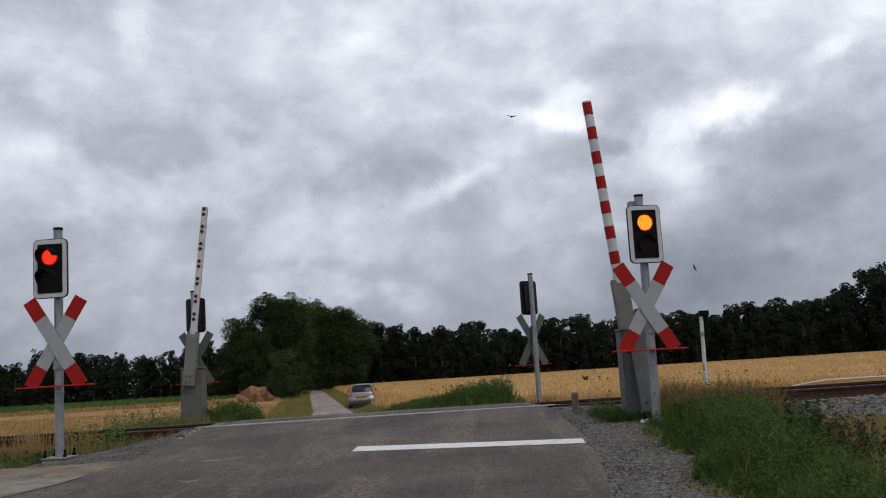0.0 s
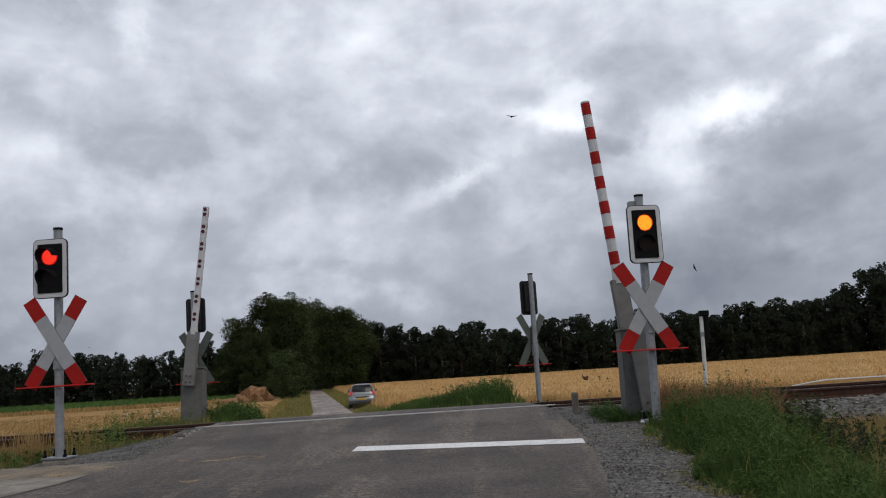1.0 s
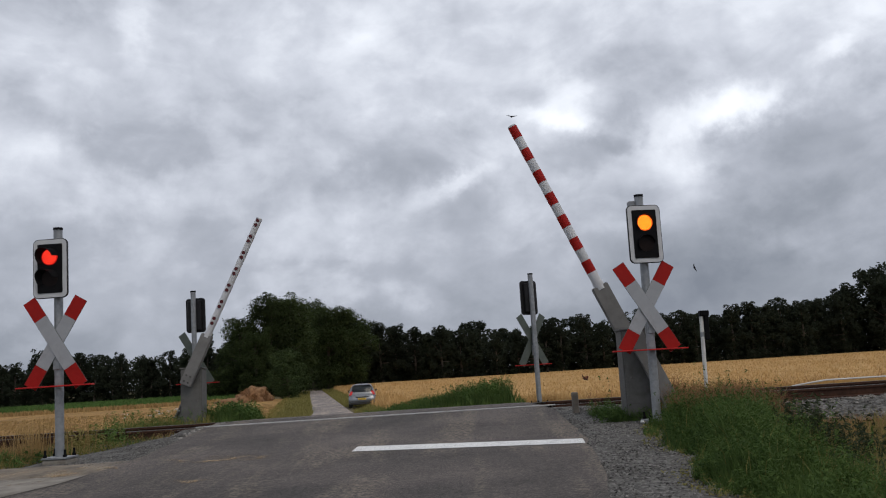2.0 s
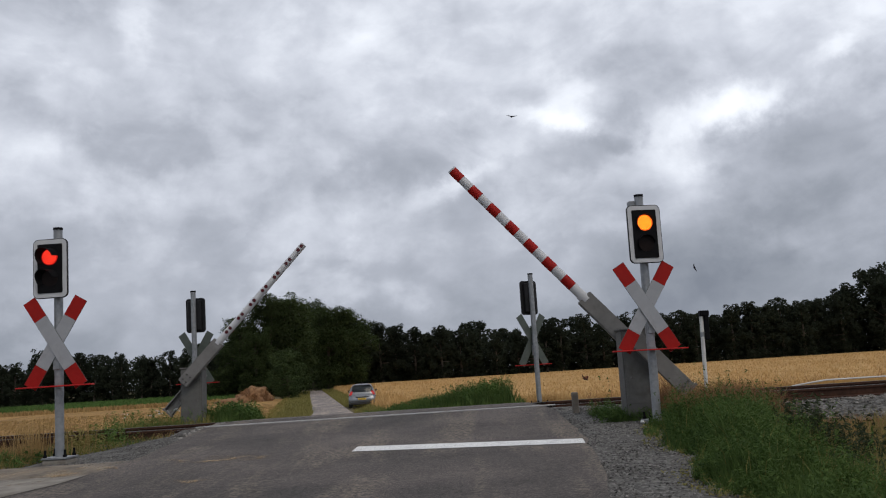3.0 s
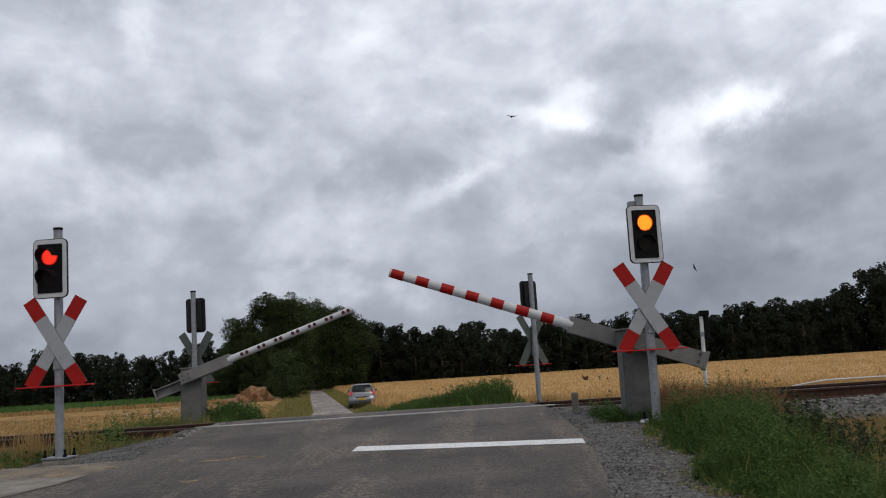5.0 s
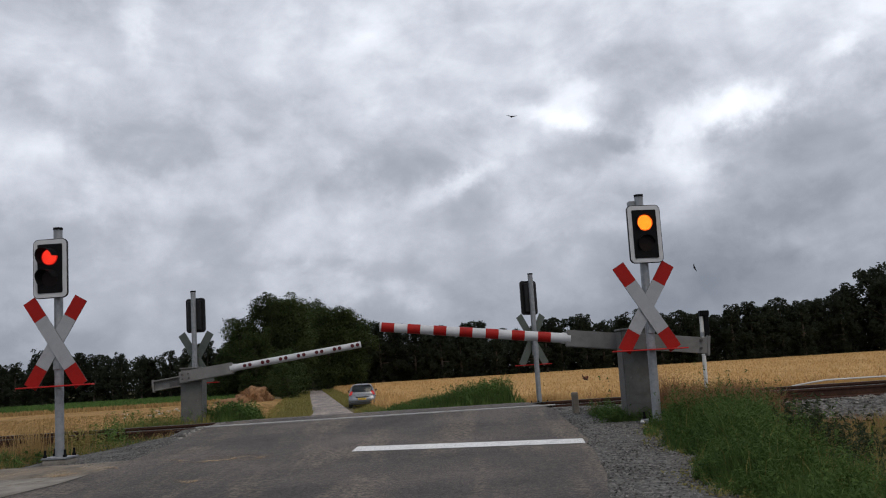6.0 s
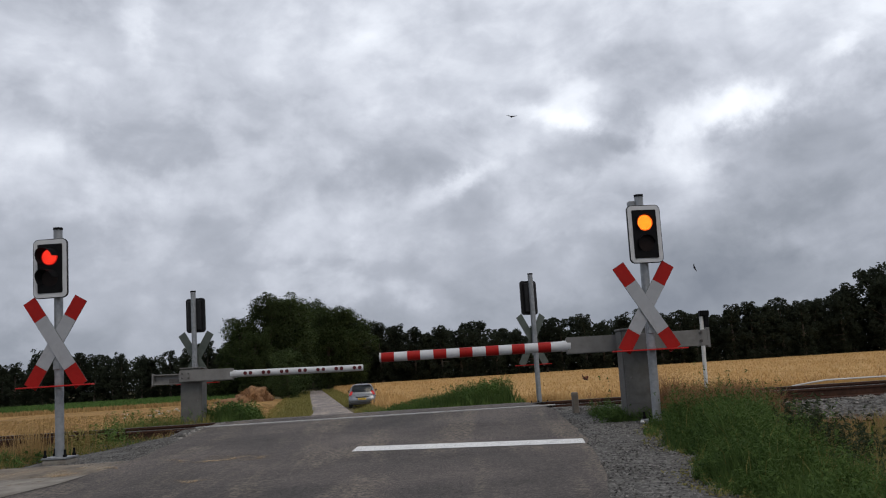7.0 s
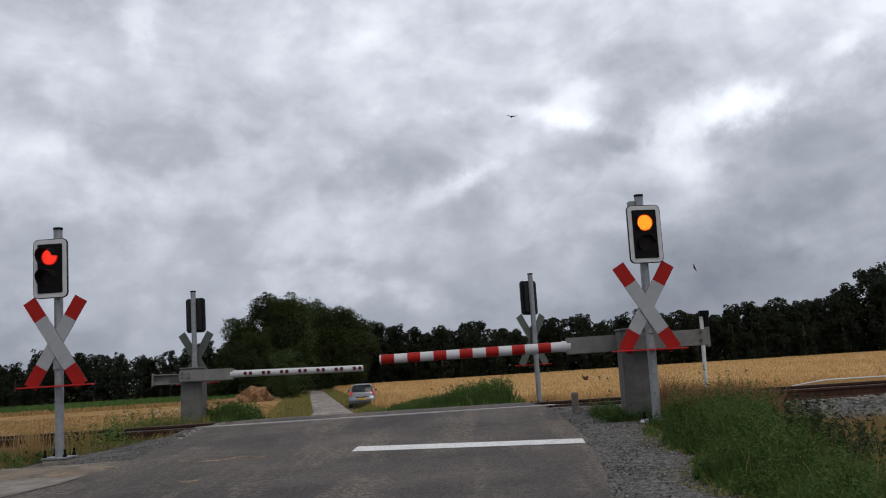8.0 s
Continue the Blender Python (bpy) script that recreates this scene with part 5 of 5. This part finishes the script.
x, y = scatter(9000, 1.9, 3.2, 12.6, 14.3, lambda a, b: a > lerp_table(ROAD_R, b) + 0.55 + 0.3 * clump(a, b, 2, 4))
grass("short_grass", x, y, 0.24, 0.008, 0.4, M_GRASS, "short grass round the barrier cabinet")
x, y = scatter(300, 2.0, 2.9, 12.5, 13.9)
weeds("bank_weeds", x, y, 0.28, 0.012, 16, M_WEED, "low weeds round the barrier cabinet", 0.07)
x, y = scatter(7, 2.30, 2.46, 14.0, 14.25)
weeds("verge_weeds", x, y, 0.62, 0.012, 26, M_WEED, "slender green weeds beside the rail", 0.05)
x, y = scatter(6, 2.05, 2.2, 14.0, 14.2)
weeds("dock_plants", x, y, 0.42, 0.012, 20, M_DRYRED, "rusty brown dock stalks beside the rail", 0.05)
# stalks with seed heads
x, y = scatter(420, 2.1, 5.0, 5.5, 13.2, bank)
tagged(blades("seed_stalks", on_ground(x, y), bank_height(x, y) + RNG.uniform(0.05, 0.3, len(x)), np.full(len(x), 0.006), np.full(len(x), 0.3), M_VERGE, 0.8), "thin pale seed stalks over the grass", "grass", kind="stuff")

# left verge round the signal
def left_verge(a, b):
    return a < verge_edge(b) + 0.15 * clump(a, b, 2.2, 3) and b > 11.75 + 0.25 * clump(a, b, 1.2, 31)


x, y = scatter(9000, -10, -4.5, 11.4, 15.0, lambda a, b: left_verge(a, b) and clump(a, b, 1.3, 41) > -0.15)
grass("dry_grass", x, y, 0.25, 0.006, 0.65, M_DRY, "dry grass round the signal foot")
x, y = scatter(16000, -10, -4.5, 11.4, 15.1, lambda a, b: left_verge(a, b) and clump(a, b, 0.9, 9) > -0.25)
grass("short_grass", x, y, 0.19, 0.008, 0.45, M_VERGE, "yellow-green grass at the lane side")
x, y = scatter(14000, -10, -4.5, 11.4, 15.1, lambda a, b: left_verge(a, b) and clump(a, b, 1.1, 19) > 0.0)
grass("short_grass", x, y, 0.20, 0.009, 0.45, M_GRASS, "green grass at the lane side")
x, y = scatter(150, -7.2, -5.45, 11.8, 12.8, lambda a, b: a < verge_edge(b))
weeds("verge_weeds", x, y, 0.22, 0.014, 22, M_WEED, "low leafy weeds in the dry verge", 0.10)
x, y = RNG.normal(-5.82, 0.09, 230), RNG.normal(12.85, 0.20, 230)
grass("golden_grass", x, y, 0.58, 0.007, 0.30, M_DRY, "tall golden dry grass clump beside the pole")
x, y = RNG.normal(-6.6, 0.35, 420), RNG.normal(12.9, 0.35, 420)
grass("golden_grass", x, y, 0.34, 0.007, 0.35, M_DRYRED, "reddish dry grass clump in the verge")
x, y = RNG.normal(-5.38, 0.16, 60), RNG.normal(14.5, 0.3, 60)
weeds("verge_weeds", x, y, 0.48, 0.012, 26, M_WEED, "tall leafy green weeds before the rail", 0.10)
x, y = RNG.normal(-5.75, 0.22, 60), RNG.normal(14.5, 0.25, 60)
weeds("verge_weeds", x, y, 0.42, 0.016, 22, M_VERGE, "yellowish weeds before the rail", 0.10)
x, y = scatter(110, -7.5, -5.3, 12.3, 14.5)
tagged(blades("seed_stalks", on_ground(x, y), RNG.uniform(0.5, 1.0, len(x)), np.full(len(x), 0.010), np.full(len(x), 0.25), M_DRY, 0.8), "thin dry seed stalks", "grass", kind="stuff")

# past the track, beside the barrier
x, y = scatter(3600, -7.0, -4.2, 18.4, 23, lambda a, b: off_road(a, b, 0.35) and clump(a, b, 0.9, 13) > -0.1)
grass("tall_grass", x, y, 0.30, 0.010, 0.4, M_GRASS, "green grass past the track")
x, y = scatter(5200, -5.35, -4.3, 19.4, 23.0, lambda a, b: off_road(a, b, 0.3))
grass("tall_grass", x, y, 0.42, 0.012, 0.4, M_GRASS, "tall green grass beside the barrier")
x, y = scatter(700, -5.3, -4.35, 19.6, 23.0, lambda a, b: off_road(a, b, 0.3))
weeds("verge_weeds", x, y, 0.48, 0.02, 18, M_WEED, "tall leafy weeds beside the barrier", 0.12)
x, y = scatter(6500, -16, -5.0, 18.4, 21.0)
grass("dry_grass", x, y, 0.15, 0.009, 0.5, M_DRY, "dry grass past the track")
x, y = scatter(1700, -7.0, -5.0, 18.4, 20.2)
grass("verge_grass", x, y, 0.30, 0.011, 0.45, M_VERGE, "olive grass past the track")
x, y = scatter(130, -7.1, -5.1, 18.5, 20)
weeds("verge_weeds", x, y, 0.46, 0.014, 20, M_WEED, "leafy weeds beside the track", 0.10)
x, y = scatter(11, -7.0, -5.5, 18.6, 19.8)
p = on_ground(x, y)
p[:, 2] += RNG.uniform(0.3, 0.42, len(x))
fl = np.repeat(p, 9, 0) + RNG.normal(0, 0.03, (9 * len(x), 3)) * np.array([1, 1, 0.3])
tagged(leaf_mesh("white_flowers", leaves(fl, unit(RNG.normal(0, 0.3, fl.shape) + np.array([0, -0.5, 1])), np.full(len(fl), 0.012), 1.0), M_WHITE), "small white flower heads", "flowers", kind="stuff")

# verge of the far lane: weeds thick near the far signal
def lane_side(count, y0, y1, near, wide, right=True):
    y = RNG.uniform(y0, y1, count)
    if right:
        x = np.array([lerp_table(ROAD_R, v) for v in y]) + near + RNG.uniform(0, 1, count) * wide
    else:
        x = np.array([lerp_table(ROAD_L, v) for v in y]) - near - RNG.uniform(0, 1, count) * wide
    return x, y


x, y = lane_side(1500, 20.6, 24, 0.45, 1.2)
ok = x < np.array([1.25 + 0.5 * clump(a, b, 2.0, 51) for a, b in zip(x, y)])
x, y = x[ok], y[ok]
weeds("verge_weeds", x, y, 0.66, 0.018, 22, M_WEED, "tall green weeds on the lane verge", 0.12)
x, y = lane_side(9000, 20.4, 26, 0.4, 1.4)
ok = x < np.array([1.3 + 0.5 * clump(a, b, 2.0, 51) for a, b in zip(x, y)])
x, y = x[ok], y[ok]
grass("tall_grass", x, y, 0.62, 0.016, 0.30, M_GRASS, "tall green grass on the lane verge")
x, y = lane_side(1500, 24, 31, 0.3, 1.2)
weeds("verge_weeds", x, y, 0.5, 0.024, 18, M_WEED, "green weeds on the lane verge", 0.12)
x, y = lane_side(7000, 25, 34, 0.3, 1.4)
grass("tall_grass", x, y, 0.55, 0.018, 0.30, M_GRASS, "green grass on the lane verge")
x, y = lane_side(9000, 20, 45, 0.1, 1.7)
x, y = x[x < 1.6], y[x < 1.6]
grass("verge_grass", x, y, 0.36, 0.02, 0.35, M_GRASS, "green verge grass beside the far lane")
x, y = lane_side(14000, 40, 150, 0.0, 1.8)
ok = ~((x > -7.2) & (x < -5.3) & (y > 49) & (y < 62))
x, y = x[ok], y[ok]
grass("verge_grass", x, y, 0.42, 0.035, 0.5, M_VERGE, "yellowish verge grass beside the far lane")
x, y = lane_side(21000, 22, 150, 0.0, 2.8, False)
grass("verge_grass", x, y, 0.28, 0.028, 0.55, M_VERGE, "yellowish verge grass beside the far lane")

# ---------------------------------------------------------------- small things by the track
post = new("relay_post")
bm = bmesh.new()
rod(bm, (0, 0, -0.2), (0, 0, 1.36), 0.030, n=14)
smooth(part("tube", bm, M_PALE, post, "pale plastic tube"))
bm = bmesh.new()
rod(bm, (0, 0, 1.05), (0, 0, 1.12), 0.032, n=14)
part("collar", bm, M_GALV, post)
bm = bmesh.new()
box(bm, 0.035, 0.10, -0.05, 0.05, 1.0, 1.42, 0.01)
bx = part("box", bm, M_BLACK, post, "black equipment box")
bm = bmesh.new()
box(bm, -0.03, 0.11, -0.06, 0.06, 1.36, 1.45, 0.01)
part("hood", bm, M_BLACK, post)
post.matrix_basis = pose(3.88, 14.2, 0.31, 0, 1.5, 0)
tagged(post, "thin pale post with a black equipment box", "post")

bm = bmesh.new()
box(bm, -0.045, 0.045, -0.045, 0.045, -0.25, 0.30, 0.012)
stake = tagged(part("marker_stake", bm, M_SLEEPER), "short weathered grey marker stake", "stake")
stake.matrix_basis = pose(1.87, 14.2, 0.34, 2, -1, 8)

bm = bmesh.new()
path = [(6.30, 17.22, 0.40), (6.65, 17.2, 0.445), (6.95, 17.2, 0.475), (7.8, 17.2, 0.475), (12, 17.25, 0.44)]
for a, b in zip(path, path[1:]):
    rod(bm, a, b, 0.015, n=10)
tagged(part("cable_pipe", bm, M_PALE), "pale plastic cable pipe lying along the rail", "pipe")

bm = bmesh.new()
bmesh.ops.create_icosphere(bm, subdivisions=2, radius=0.032)
for v_ in bm.verts:
    v_.co *= 1 + 0.4 * noise.noise(v_.co * 14)
    v_.co.z *= 0.7
st_ = tagged(part("pale_stone", bm, M_WHITE), "pale stone at the grass edge", "stone")
st_.matrix_basis = pose(2.42, 12.0, 0.28)


def bird(span, droop):
    thing = new("bird")
    bm = bmesh.new()
    bmesh.ops.create_icosphere(bm, subdivisions=2, radius=1.0, matrix=Matrix.Diagonal((span * 0.07, span * 0.22, span * 0.06, 1)))
    part("body", bm, M_BLACK, thing)
    for s_ in (-1, 1):
        bm = bmesh.new()
        w = [(0, -0.10, 0), (0, 0.10, 0), (0.28, 0.06, 0.5 * droop), (0.5, -0.08, droop), (0.26, -0.09, 0.5 * droop)]
        top = [bm.verts.new((s_ * x * span, y * span, z * span + 0.008)) for x, y, z in w]
        low = [bm.verts.new((s_ * x * span, y * span, z * span - 0.008)) for x, y, z in w]
        bm.faces.new(top)
        bm.faces.new(low[::-1])
        for i in range(5):
            j = (i + 1) % 5
            bm.faces.new((top[i], low[i], low[j], top[j]))
        part("wing", bm, M_BLACK, thing)
    return thing


def butterfly():
    thing = new("butterfly")
    orange = surface("orange_wing", [(0.3, (0.25, 0.06, 0.01)), (0.6, (0.03, 0.012, 0.006))], 90, 0.8, 0, 0.1, 300)
    bm = bmesh.new()
    rod(bm, (0, -0.014, 0), (0, 0.014, 0), 0.003, 0.002, 8)
    part("body", bm, M_BLACK, thing)
    for s_ in (-1, 1):
        bm = bmesh.new()
        w = [(0.0, 0.006, 0), (0.022, 0.022, 0.012), (0.032, 0.012, 0.016), (0.024, -0.004, 0.012), (0.02, -0.02, 0.01), (0.0, -0.01, 0)]
        f = bm.faces.new([bm.verts.new((s_ * x, y, z)) for x, y, z in w])
        bmesh.ops.solidify(bm, geom=[f], thickness=0.001)
        part("wing", bm, orange, thing, "dark orange wing")
    return thing


fly = tagged(butterfly(), "small dark orange butterfly in flight", "butterfly")
fly.matrix_basis = pose(1.43, 10.0, 0.92, 60, 20, 30) @ Matrix.Diagonal((1.6, 1.6, 1.6, 1))
b1 = tagged(bird(0.75, 0.16), "dark bird gliding below the clouds", "bird")
b1.matrix_basis = pose(5.16, 60, 17.7, 40, 5, 10)
b2 = tagged(bird(0.40, 0.08), "small dark bird banking in flight", "bird")
b2.matrix_basis = pose(10.95, 40, 4.85, 20, 62, 40)
b3 = tagged(bird(0.26, 0.1), "tiny far bird flying over the trees", "bird")

# ---------------------------------------------------------------- movement
RIGHT_ARM = [(0, 84.8), (0.5, 84.8), (0.9, 84.7), (1.0, 84.4), (1.2, 81.6), (1.5, 75.1), (1.7, 71.4), (2.8, 51.7), (3.0, 48.3), (3.5, 40.8), (4.0, 33.8), (4.5, 26.7), (4.7, 24.0), (5.8, 9.3), (6.0, 7.1), (6.5, 3.1), (7.0, 0.1), (7.3, -0.3), (8.0, -0.35)]
LEFT_ARM = [(0, 84.1), (0.5, 84.1), (0.9, 84.0), (1.0, 83.7), (1.2, 80.8), (1.5, 74.2), (1.7, 70.4), (2.8, 50.2), (3.0, 46.9), (3.5, 39.4), (4.0, 32.5), (4.5, 25.6), (4.7, 23.0), (5.8, 8.7), (6.0, 6.8), (6.5, 2.8), (7.0, -0.8), (7.3, -1.0), (8.0, -1.0)]


def motions():
    walk(b3, [(t, pose(-26.55 - 4.78 * t, 80.0, 4.94 + 0.055 * t, 10, 0, 90)) for t in (0, 2, 4, 6, 8)])
    walk(arm_r, [(t, pose(0, 0, 0, 0, -a, 0)) for t, a in RIGHT_ARM])
    walk(clouds, [(0, pose(0, 0, 0, -0.06, 0, 0.24)), (4, pose(0, 0, 0)), (8, pose(0, 0, 0, 0.05, 0, -0.22))])
    walk(arm_l, [(t, pose(0, 0, 0, 0, -a, 0)) for t, a in LEFT_ARM])


motions()
